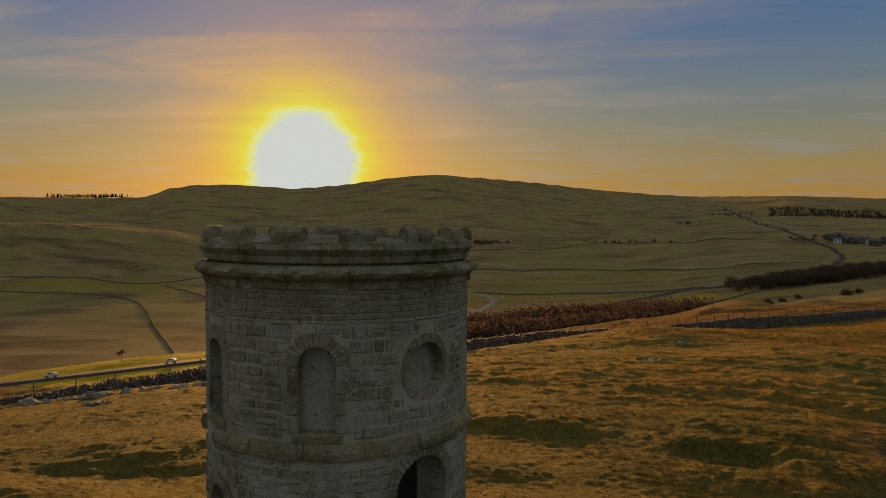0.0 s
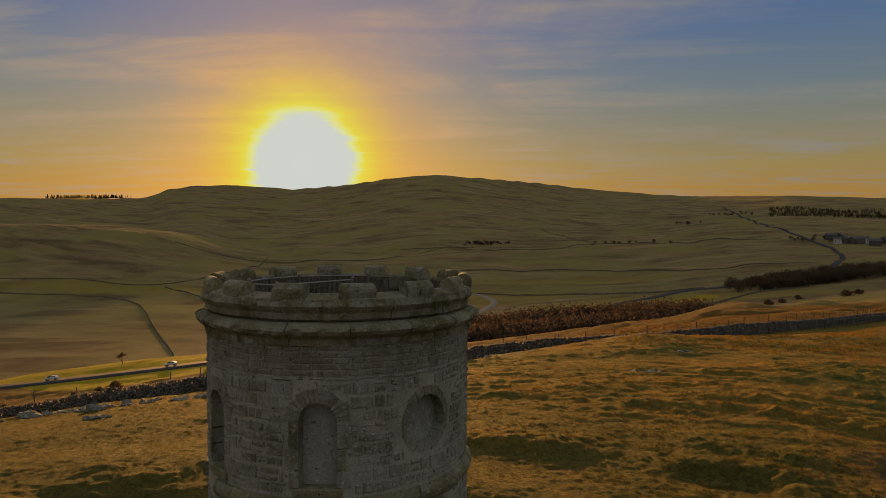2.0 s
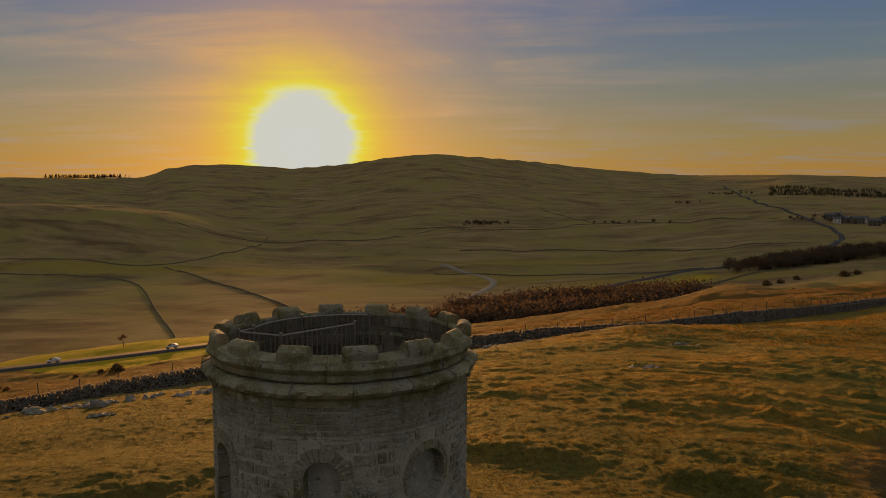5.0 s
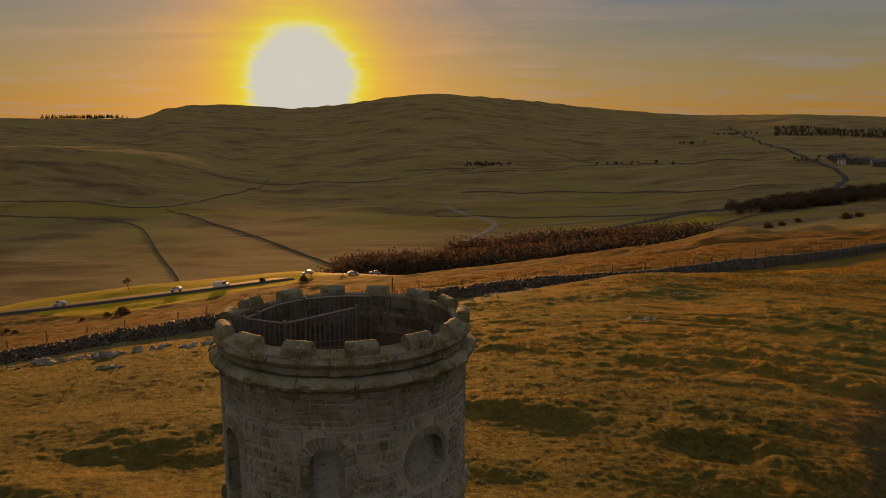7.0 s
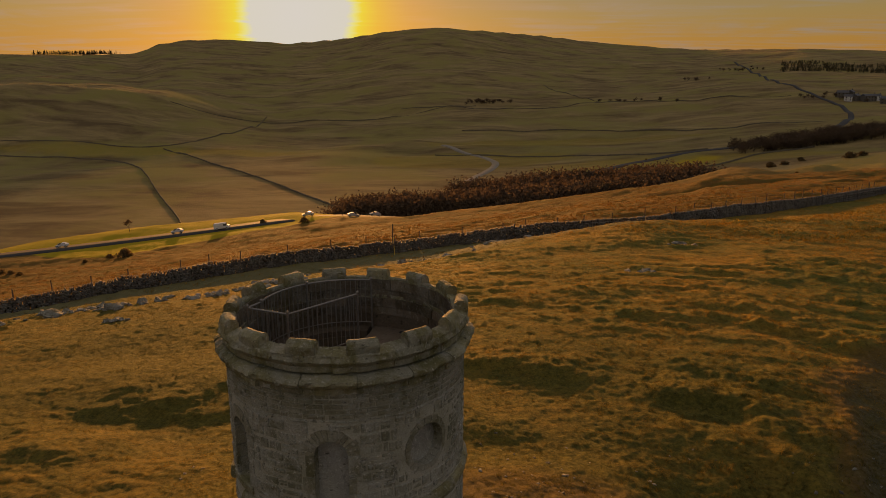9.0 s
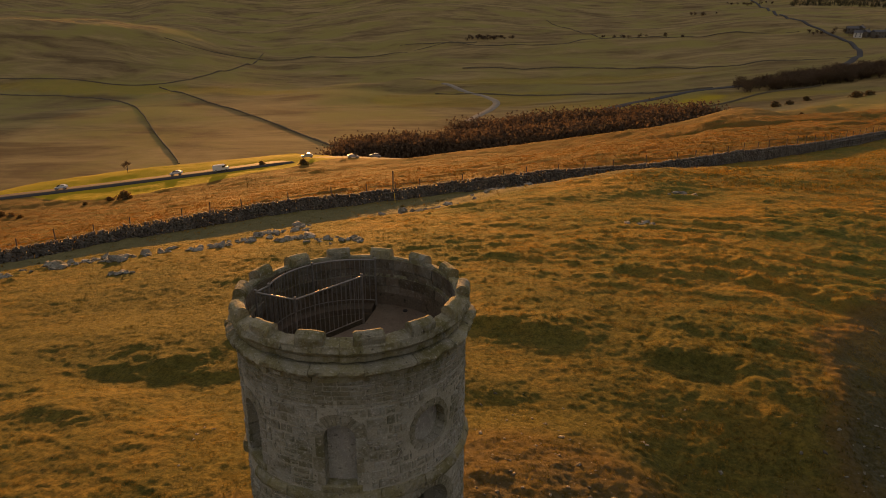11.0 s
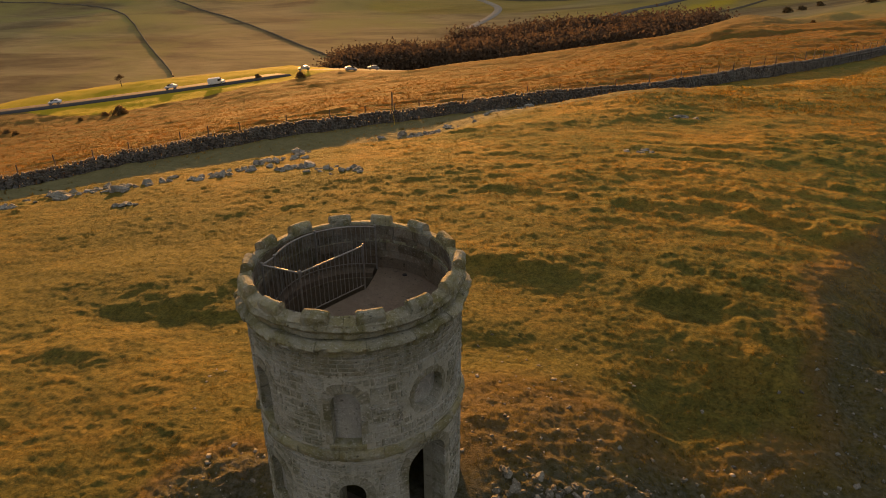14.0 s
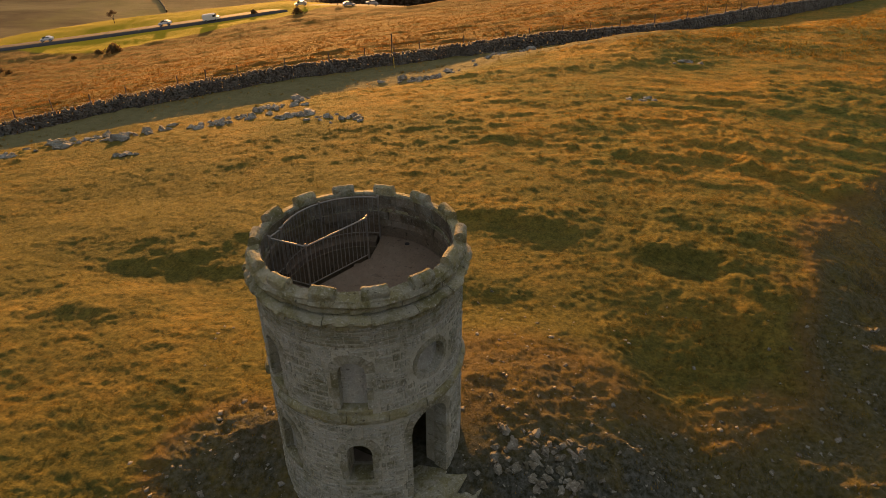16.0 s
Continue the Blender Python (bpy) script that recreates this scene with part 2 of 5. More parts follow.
def mat_plain(name, a, b, scale=8.0, rough=0.7, metallic=0.0, bump=0.2, spec=0.4):
    m, n = material(name)
    p = where(n)
    f = n.noise(p, scale, 6, 0.65)
    finish(n, n.mix(n.ramp(f, [(0.3, 0.0), (0.7, 1.0)]), rgb(*a), rgb(*b)), rough, n.noise(p, scale * 5, 3), bump, 0.01, metallic, spec)
    return m


def mat_leaf(name, a, b):
    m, n = material(name)
    c = n.mix(any_random(n), rgb(*a), rgb(*b))
    finish(n, c, 0.8, spec=0.1, translucent=(0.45, c))
    return m


GROUND = mat_ground()
BLADES = mat_blades()
HEATH_BLADES = mat_blades("heath_blades", (0.10, 0.085, 0.018), (0.34, 0.145, 0.030))
RUBBLE = mat_stone("limestone_rubble", (0.22, 0.215, 0.155), (0.54, 0.535, 0.44), 0.9, 0.7, 1.0, 1.0, 0.36)
MORTAR = mat_stone("lime_mortar", (0.40, 0.39, 0.31), (0.58, 0.56, 0.46), 0.5, 0.4)
GRIT = mat_stone("gritstone_dressing", (0.19, 0.175, 0.085), (0.40, 0.37, 0.21), 0.5, 0.65, 1.0, 0.9)
BANDING = mat_stone("squared_limestone", (0.21, 0.20, 0.135), (0.43, 0.41, 0.31), 0.6, 0.6, 1.0, 0.8, 0.3)
SCREE = mat_stone("loose_limestone", (0.075, 0.068, 0.052), (0.25, 0.225, 0.185), 0.4, 0.3, 0.7)
PALE = mat_stone("pale_blocking", (0.28, 0.275, 0.25), (0.50, 0.49, 0.45), 0.8, 0.15)
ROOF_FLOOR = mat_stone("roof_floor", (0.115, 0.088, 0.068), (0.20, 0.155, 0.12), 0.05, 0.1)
INNER = mat_stone("dark_inner_stone", (0.085, 0.065, 0.042), (0.22, 0.17, 0.115), 0.25, 0.3)
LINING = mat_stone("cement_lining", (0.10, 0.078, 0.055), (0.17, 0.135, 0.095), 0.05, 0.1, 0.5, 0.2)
DRYSTONE = mat_stone("drystone", (0.07, 0.058, 0.050), (0.19, 0.16, 0.135), 0.25, 0.1, 0.6)
# browner copy of the drystone; sky light and distance haze worked into its tone
FAR_STONE = mat_plain("far_stone_hazed", (0.11, 0.088, 0.055), (0.18, 0.145, 0.09), 0.5, 0.95)
ROCK = mat_stone("limestone_outcrop", (0.13, 0.115, 0.09), (0.36, 0.33, 0.285), 0.6, 0.5, 0.8, 0.9)
STEEL = mat_plain("galvanised_steel", (0.20, 0.185, 0.165), (0.31, 0.29, 0.265), 12, 0.45, 0.5, 0.05, 0.5)
ASPHALT = mat_plain("asphalt", (0.045, 0.045, 0.047), (0.075, 0.072, 0.07), 1.5, 0.82, spec=0.2)
TIMBER = mat_plain("weathered_timber", (0.10, 0.075, 0.05), (0.20, 0.155, 0.11), 14, 0.9)
DARK = mat_plain("shadowed_lining", (0.20, 0.17, 0.13), (0.32, 0.27, 0.21), 5, 0.95)
BARK = mat_plain("bark", (0.045, 0.032, 0.022), (0.10, 0.07, 0.045), 3, 0.95)
TWIG = mat_leaf("winter_twigs", (0.085, 0.058, 0.038), (0.19, 0.13, 0.08))
# needles paler than their own green: distance haze put into the colour
CONIFER = mat_leaf("hazed_conifer_needles", (0.08, 0.076, 0.042), (0.13, 0.12, 0.066))
GORSE = mat_leaf("gorse_leaves", (0.10, 0.072, 0.035), (0.24, 0.165, 0.08))
WHITE_PAINT = mat_plain("white_paint", (0.75, 0.75, 0.74), (0.82, 0.82, 0.80), 2, 0.3, 0, 0.0, 0.6)
SILVER_PAINT = mat_plain("silver_paint", (0.50, 0.51, 0.52), (0.58, 0.58, 0.58), 2, 0.28, 0.3, 0.0, 0.6)
GLASS_DARK = mat_plain("car_glass", (0.02, 0.022, 0.025), (0.03, 0.032, 0.035), 2, 0.08, 0, 0.0, 0.8)
RUBBER = mat_plain("rubber", (0.02, 0.02, 0.02), (0.03, 0.03, 0.03), 5, 0.85)
RENDER_WHITE = mat_plain("whitewashed_render", (0.62, 0.60, 0.56), (0.78, 0.76, 0.72), 0.6, 0.9)
SLATE = mat_plain("slate_roof", (0.07, 0.07, 0.08), (0.13, 0.13, 0.14), 0.8, 0.7)
YELLOW = mat_plain("yellow_sleeve", (0.65, 0.42, 0.04), (0.75, 0.50, 0.06), 3, 0.5)


# ---- small helpers ----
def mesh_of(name, verts, faces, mat, smooth=False):
    me = bpy.data.meshes.new(name)
    me.from_pydata([tuple(v) for v in verts], [], [tuple(f) for f in faces])
    me.materials.append(mat)
    me.update()
    if smooth:
        me.shade_smooth()
    return me


def fast_mesh(name, verts, faces, mat):
    """A mesh from numpy arrays: verts (n, 3), faces (m, k) with one k for all."""
    me = bpy.data.meshes.new(name)
    verts, faces = np.asarray(verts, np.float32), np.asarray(faces, np.int32)
    me.vertices.add(len(verts)), me.loops.add(faces.size), me.polygons.add(len(faces))
    me.vertices.foreach_set("co", verts.ravel())
    me.loops.foreach_set("vertex_index", faces.ravel())
    me.polygons.foreach_set("loop_start", np.arange(len(faces), dtype=np.int32) * faces.shape[1])
    me.materials.append(mat)
    me.update(calc_edges=True)
    return me


def thing(name, label, category, group="", kind="", at=(0, 0, 0), turn=0.0):
    ob = new(name)
    ob.matrix_world = pose(*at, 0, 0, turn)
    return tagged(ob, label, category, group, kind)


def part(name, data, mat=None, parent=None, label="", kind="", matrix=None, smooth=False):
    """Links a bmesh or a mesh as ONE mesh object under a thing or a part."""
    if isinstance(data, bmesh.types.BMesh):
        me = bpy.data.meshes.new(name)
        data.to_mesh(me)
        data.free()
        me.materials.append(mat)
        if smooth:
            me.shade_smooth()
    else:
        me = data
    ob = new(name, me)
    ob.parent = parent
    if matrix is not None:
        ob.matrix_basis = matrix
    return tagged(ob, label, kind=kind)


def tube(bm, a, b, r0, r1=None, n=8):
    """A straight tapered tube from a to b, closed at its ends."""
    a, b, r1 = Vector(a), Vector(b), r0 if r1 is None else r1
    q = (b - a).to_track_quat("Z", "Y")
    rings = []
    for c, r in ((a, r0), (b, r1)):
        rings.append([bm.verts.new(c + q @ Vector((r * math.cos(i * math.tau / n), r * math.sin(i * math.tau / n), 0))) for i in range(n)])
    for i in range(n):
        bm.faces.new((rings[0][i], rings[0][(i + 1) % n], rings[1][(i + 1) % n], rings[1][i]))
    bm.faces.new(rings[0][::-1]), bm.faces.new(rings[1])


def sweep(bm, pts, r, n=8):
    """A bent round bar along points, closed at its ends."""
    pts = [Vector(p) for p in pts]
    rings = []
    for i, p in enumerate(pts):
        way = (pts[min(i + 1, len(pts) - 1)] - pts[max(i - 1, 0)]).normalized()
        side = way.cross(Vector((0, 0, 1))).normalized()
        up = side.cross(way)
        rings.append([bm.verts.new(p + side * (r * math.cos(k * math.tau / n)) + up * (r * math.sin(k * math.tau / n))) for k in range(n)])
    for a, b in zip(rings[:-1], rings[1:]):
        for k in range(n):
            bm.faces.new((a[k], a[(k + 1) % n], b[(k + 1) % n], b[k]))
    bm.faces.new(rings[0][::-1]), bm.faces.new(rings[-1])


def box(bm, lo, hi, bevel=0.0):
    m = Matrix.LocRotScale([(a + b) / 2 for a, b in zip(lo, hi)], None, [b - a for a, b in zip(lo, hi)])
    v = bmesh.ops.create_cube(bm, size=1, matrix=m)["verts"]
    if bevel:
        bmesh.ops.bevel(bm, geom=list({e for x in v for e in x.link_edges}), offset=bevel, segments=1, affect="EDGES")


def lathe(profile, n=180, a0=0.0, a1=360.0, wobble=0.0, seed=0):
    """A closed profile of (r, z) turned round the z axis; angles from -y towards +x."""
    bm = bmesh.new()
    full, k = abs(a1 - a0) >= 359.9, len(profile)
    rings = []
    for i in range(n if full else n + 1):
        a = radians(a0 + (a1 - a0) * i / n)
        ring = []
        for j, (r, z) in enumerate(profile):
            w = 1 + wobble * (noise.noise((4 * math.sin(a) + seed, 4 * math.cos(a), z * 4)) + 0.7 * noise.noise((19 * math.sin(a) + seed, 19 * math.cos(a), z * 13))) if wobble else 1
            ring.append(bm.verts.new((r * w * math.sin(a), -r * w * math.cos(a), z)))
        rings.append(ring)
    for i in range(len(rings) if full else n):
        p, q = rings[i], rings[(i + 1) % len(rings)]
        for j in range(k):
            bm.faces.new((p[j], q[j], q[(j + 1) % k], p[(j + 1) % k]))
    if not full:
        bm.faces.new(rings[0]), bm.faces.new(rings[-1][::-1])
    bmesh.ops.recalc_face_normals(bm, faces=bm.faces)
    return bm


# ---- the lie of the land ----
TABLE = np.random.RandomState(7).rand(256, 256)


def lattice(x, y):
    """Smooth noise, 0 to 1, on a unit lattice."""
    xi, yi = np.floor(x).astype(int), np.floor(y).astype(int)
    u, v = x - xi, y - yi
    u, v = u * u * u * (u * (u * 6 - 15) + 10), v * v * v * (v * (v * 6 - 15) + 10)
    t = lambda i, j: TABLE[(xi + i) & 255, (yi + j) & 255]
    return (t(0, 0) * (1 - u) + t(1, 0) * u) * (1 - v) + (t(0, 1) * (1 - u) + t(1, 1) * u) * v


def fbm(x, y, octaves=3, gain=0.5):
    out, amp, total = 0.0, 1.0, 0.0
    for i in range(octaves):
        out, total = out + amp * lattice(x * 2 ** i + 17.3 * i, y * 2 ** i + 5.1 * i), total + amp
        amp *= gain
    return out / total


def smooth(a, b, x):
    t = np.clip((x - a) / (b - a), 0, 1)
    return t * t * (3 - 2 * t)


RIDGE_AZ = (-75, -39.6, -34.3, -30.2, -28.5, -26.4, -23.4, -18.9, -14.8, -10.6, -7.2, -3.4, 1.3, 5.9, 10.4, 13.4, 20.2, 26.5, 70)
RIDGE_EL = (1.5, 1.68, 1.75, 1.92, 2.62, 2.96, 3.03, 2.80, 3.20, 3.87, 4.10, 3.88, 3.47, 2.89, 2.50, 2.31, 2.28, 2.0, 1.6)
EDGE_AZ = (-180, -45, -38, -19, -10, 0, 8, 15, 20, 28, 45, 180)
EDGE_D = (150, 240, 252, 226, 192, 203, 216, 240, 262, 305, 250, 150)
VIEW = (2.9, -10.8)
ROAD_LINE = [(-260, 150), (-200, 165), (-158, 177), (-125, 186.5), (-90, 194), (-55, 202), (-22, 222), (-8, 275), (4, 340), (29, 395), (55, 432), (82, 459), (114, 484), (141, 493), (168, 500), (230, 540), (300, 650), (340, 760), (350, 870), (360, 985), (400, 1200), (462, 1480), (522, 1816)]
WALL_LINE = [(-80, 5), (-58, 24), (-40.5, 38.3), (-31.5, 45.3), (-20, 51), (-12, 56), (-4, 58), (2, 59.3), (13.5, 62.5), (26.5, 71), (38, 80.5), (61, 106), (100, 160), (140, 215), (165, 240)]


# worn banks and sheep terraces: the crest's two ends and its height; the far side rises gently, the near side drops
BANKS = [(0.2, 14.3, 5.4, 13.2, 0.50), (7.6, 12.0, 10.9, 10.6, 0.62), (10.7, 10.7, 11.6, 8.2, 0.45), (9.2, 8.4, 11.0, 6.2, 0.34), (9.4, 14.8, 13.2, 12.6, 0.48),
         (13.2, 22.3, 18.4, 18.1, 0.55), (12.4, 24.6, 15.7, 23.4, 0.42), (8.4, 23.0, 10.7, 20.3, 0.40), (14.3, 33.8, 16.6, 32.5, 0.38), (17.3, 31.9, 19.4, 30.6, 0.38),
         (21.4, 32.3, 24.0, 29.3, 0.42), (23.2, 36.0, 26.0, 31.6, 0.42), (24.0, 39.2, 28.5, 36.0, 0.36), (19.6, 27.4, 24.0, 25.6, 0.42), (6.6, 20.2, 9.5, 19.4, 0.32),
         (1.8, 25.2, 3.5, 24.2, 0.32), (5.2, 27.3, 7.3, 26.1, 0.30), (-12.4, 10.4, -7.0, 9.6, 0.34), (-14.0, 6.3, -9.2, 5.8, 0.26)]


def banks(x, y):
    """Height that the worn banks add to the slope."""
    out = np.zeros(np.shape(x))
    for k, (x0, y0, x1, y1, h) in enumerate(BANKS):
        dx, dy = x1 - x0, y1 - y0
        long = math.hypot(dx, dy)
        u = ((x - x0) * dx + (y - y0) * dy) / long
        v = ((y - y0) * dx - (x - x0) * dy) / long
        close = (u > -2.5) & (u < long + 2.5) & (v > -5) & (v < 7)
        if not close.any():
            continue
        u, v, cx, cy = u[close], v[close], x[close], y[close]
        v = v + 1.6 * (fbm(cx * 0.6 + k, cy * 0.6, 4, 0.65) - 0.5)
        w = 0.55
        drop = np.exp(-(v / w) ** 2)
        g = np.where(v > 0, np.exp(-(v / 2.6) ** 2), drop - 0.42 * (1 - drop) * np.exp(-(v / (4 * w)) ** 2))
        out[close] += 0.38 * h * g * smooth(-1.6, 0.9, u) * (1 - smooth(long - 0.9, long + 1.6, u)) * (0.1 + 1.8 * fbm(cx * 1.1, cy * 1.1 + k, 3, 0.6))
    return out


def terraces(x, y):
    """Low sheep-worn steps that run slantwise across the right-hand slope, 0 to 1."""
    s = (y + 0.52 * x) / 2.9 + 2.4 * fbm(x * 0.10 + 3, y * 0.10, 2) + 0.5 * fbm(x * 0.4, y * 0.4 + 8, 2)
    p = s - np.floor(s)
    return smooth(0, 0.16, p) * (1 - p) * smooth(0.45, 0.66, fbm(x * 0.19 + 31, y * 0.26 + 5, 2))


def past_brink(x, y):
    """Metres by which a place lies past the ragged edge of the old quarry and of the mound."""
    ragged = smooth(4, 9, x) * (1 - smooth(30, 45, x))
    edge = lambda q: np.interp(q, (-30, -8, -2.5, 2.5, 6, 9.3, 11.6, 12.6, 13.6, 15, 17, 27), (-9, -2.2, 0.4, -0.4, 1.1, 2.6, 4.2, 8.0, 11.2, 14, 16.5, 27))
    q = x + ragged * 2.0 * (fbm(x * 0.33 + 3, y * 0.33 + 8, 4, 0.62) - 0.5)
    steep = (edge(q + 0.7) - edge(q - 0.7)) / 1.4
    return (edge(q) - y) / np.sqrt(1 + steep ** 2) + ragged * 1.3 * (fbm(x * 0.6 + 13, y * 0.6 + 2, 3, 0.6) - 0.5)


def near_hill(x, y):
    """The broad back of the hill under the tower."""
    X, Y = np.clip(x, -175, 150) / 100, np.clip(y, -20, 265) / 100
    z = -0.16 + 1.487 * X - 9.373 * Y - 24.88 * X * X + 17.394 * X * Y + 0.562 * Y * Y - 9.128 * X ** 3 + 20.184 * X * X * Y - 1.768 * X * Y * Y - 5.038 * Y ** 3 - 0.212 * X ** 4 + 3.966 * X ** 3 * Y - 3.891 * X * X * Y * Y - 2.161 * X * Y ** 3 + 1.923 * Y ** 4
    return z


def land(x, y, detail=True):
    x, y = np.asarray(x, float), np.asarray(y, float)
    d, az = np.hypot(x - VIEW[0], y - VIEW[1]), np.degrees(np.arctan2(x - VIEW[0], y - VIEW[1]))
    r = np.hypot(x, y)
    edge = np.interp(az, EDGE_AZ, EDGE_D)
    over = np.maximum(0, d - edge)
    k = np.minimum(1.0, edge / np.maximum(d, 0.1))
    hill = near_hill(VIEW[0] + (x - VIEW[0]) * k, VIEW[1] + (y - VIEW[1]) * k) + 0.80 * np.exp(-(np.hypot(x - 0.9, y - 0.9) / 4.6) ** 2)
    hill = hill - 1.5 * smooth(110, 190, d) * smooth(-20, -8, az) * (1 - smooth(12, 17, az)) + 0.4 * np.exp(-((y - 31) / 9) ** 2) - 0.6 * (1 - smooth(3.2, 9.5, y)) * smooth(5.5, 8, x) * (1 - smooth(12, 14.5, x)) + 1.6 * np.exp(-((x - 76) / 14) ** 2 - ((y - 236) / 12) ** 2)
    # level shelf on the near side of the field wall, ending in the rocky step
    shelf = (np.interp(x, [q[0] for q in WALL_LINE], [q[1] for q in WALL_LINE]) - y) * 0.86
    hill = hill - 1.25 * smooth(0, 8, shelf) * (1 - smooth(10.5, 15, shelf)) * smooth(-75, -60, x) * (1 - smooth(-2, 14, x))
    # the wall stands in a slack, behind a swell of the pasture
    slack = np.interp(x, (-80, -20, -10, 3, 12, 20, 38, 64, 110), (0.4, 0.4, 0.9, 1.1, 1.0, 0.8, 0.7, 1.0, 0.6))
    hill = hill - slack * smooth(-16, -3, -shelf) * (1 - smooth(0, 1, (shelf - 1 - 3 * smooth(22, 45, x)) / (6 + 8 * smooth(22, 45, x)))) + 1.1 * np.exp(-((shelf - 9) / 7.0) ** 2) * smooth(-7, 2, x) * (1 - smooth(11, 28, x))
    # banks that fall away on the near side of the mound and into the quarry
    s = np.maximum(0, past_brink(x, y))
    hill = hill - 3.4 * (1 - np.exp(-(s * s / (s + 0.8)) * 0.55 / 3.4)) * (1 - 0.9 * smooth(2.6, 5.5, -x))
    hill = hill - np.minimum(0.004 * over ** 2 + 0.05 * over, 0.32 * over)
    if detail:
        near = 1 - smooth(60, 230, d)
        lump = fbm(x * 0.16 + 3, y * 0.42 + 1, 3) - 0.5
        tuss = smooth(0.40, 0.86, fbm(x * 0.5, y * 0.85, 4, 0.6))
        tuft = smooth(0.42, 0.86, fbm(x * 1.7 + 4, y * 2.5, 3, 0.6))
        clear = smooth(2.1, 3.4, r)
        hill = hill + smooth(0.2, 3.0, s) * smooth(5, 9, x) * (1 - smooth(45, 60, y)) * ((fbm(x * 0.42 + 5, y * 0.6, 3, 0.6) - 0.42) * 1.7 + 0.25)
        right = smooth(3, 16, x) * (1 - smooth(30, 60, y))
        mid = 1 - smooth(150, 260, d)
        calm = (1 - smooth(3, 9, x)) * (1 - smooth(8, 24, y))
        hill = hill + calm * smooth(3, 7, r) * 0.75 * (fbm(x * 0.15 + 7, y * 0.22 + 3, 2) - 0.5)
        beyond = smooth(2, 8, -shelf) * (1 - smooth(230, 300, d))
        field = smooth(14, 26, y)
        soft = fbm(x * 0.33 + 11, y * 0.5 + 2, 3, 0.55) - 0.5
        patch = smooth(0.40, 0.62, fbm(x * 0.09 + 41, y * 0.13 + 7, 2))
        hill = hill + clear * ((0.5 + 0.3 * near) * lump * 0.13 + near * 0.45 * (fbm(x * 0.08 + 5, y * 0.12 + 9, 2) - 0.5) + near * 0.06 * soft
                               + near * 0.16 * right * smooth(10, 22, x + 0.3 * y) * terraces(x, y) + banks(x, y)
                               + mid * (0.03 + 0.08 * field * (0.25 + 0.75 * patch) + 0.06 * smooth(40, 70, d)) * tuss
                               + (1 - smooth(60, 200, d)) * (0.035 + 0.055 * field * (0.3 + 0.7 * patch)) * tuft
                               + (1 - smooth(25, 60, d)) * (0.075 - 0.02 * calm) * (fbm(x * 4.3, y * 5.1, 2, 0.6) - 0.5)
                               + 0.34 * stony_ground(x, y) * (fbm(x * 2.2, y * 2.6, 4, 0.65) - 0.5))
        hill = hill + beyond * 1.0 * (fbm(x * 0.13 + 2, y * 0.5 - x * 0.1, 3, 0.6) - 0.5)
        hill = hill + smooth(140, 185, d) * smooth(4, 13, az) * (fbm(x * 0.04, y * 0.06, 3) - 0.45) * 5.5
        hill = hill + smooth(120, 200, d) * (fbm(x * 0.03, y * 0.05, 3) - 0.5) * 1.6
    # the valley and the moor beyond
    el = np.interp(az, RIDGE_AZ, RIDGE_EL)
    top_d = 2350 + 150 * np.sin(az * 0.21)
    top = 6.0 + top_d * np.tan(np.radians(el))
    floor = -51 + np.where(x < 0, 0.03 * np.maximum(x, -500), 0.075 * np.minimum(x, 330))
    u = np.clip((d - 470) / (top_d - 470), 0, 1)
    far = floor + (top - floor) * u ** 1.6 - np.maximum(0, d - top_d) * 0.10
    far = far + 46 * np.exp(-((d - 1020) / 230) ** 2) * smooth(-20, -32, az) * (1 - smooth(60, 80, -az))
    far = far + 13 * np.exp(-((x - 215) / 75) ** 2 - ((y - 330) / 70) ** 2)
    rough = smooth(350, 700, d) * (1 - smooth(1900, 2300, d))
    far = far + rough * ((fbm(x * 0.004, y * 0.004, 4) - 0.5) * 22 + (fbm(x * 0.02, y * 0.03, 3) - 0.5) * 5)
    k = 1.5
    return np.maximum(hill, far) + k * np.exp(-np.abs(hill - far) / k) * 0.3


def ground_at(x, y, detail=True):
    return float(land(np.array([x]), np.array([y]), detail)[0])


def along(points, step):
    """Places at even steps along a polyline, rounded off."""
    p = np.array(points, float)
    for _ in range(2):
        q = np.empty((2 * len(p), 2))
        q[0], q[-1] = p[0], p[-1]
        q[1:-1:2], q[2:-1:2] = 0.75 * p[:-1] + 0.25 * p[1:], 0.25 * p[:-1] + 0.75 * p[1:]
        p = q
    s = np.concatenate(([0], np.cumsum(np.hypot(*np.diff(p, axis=0).T))))
    u = np.arange(0, s[-1], step)
    return np.stack((np.interp(u, s, p[:, 0]), np.interp(u, s, p[:, 1])), 1)


def near_line(x, y, pts):
    """The distance of places from a polyline given by dense points."""
    best = np.full(np.shape(x), 1e9)
    for a, b in pts:
        best = np.minimum(best, (x - a) ** 2 + (y - b) ** 2)
    return np.sqrt(best)


def stony_ground(x, y):
    """Where the turf is broken: round the tower's near side and down the quarry banks."""
    bank = smooth(-1.3, 1.2, past_brink(x, y)) * smooth(-5, 2, x)
    apron = (1 - smooth(2.0, 6.0, np.hypot(x - 3.5, y - 0.6)))
    scar = (1 - smooth(0.9, 2.6, np.hypot(x + 3.3, y + 0.7)))
    return np.clip(0.6 * bank + 0.45 * apron + 0.7 * scar, 0, 1)


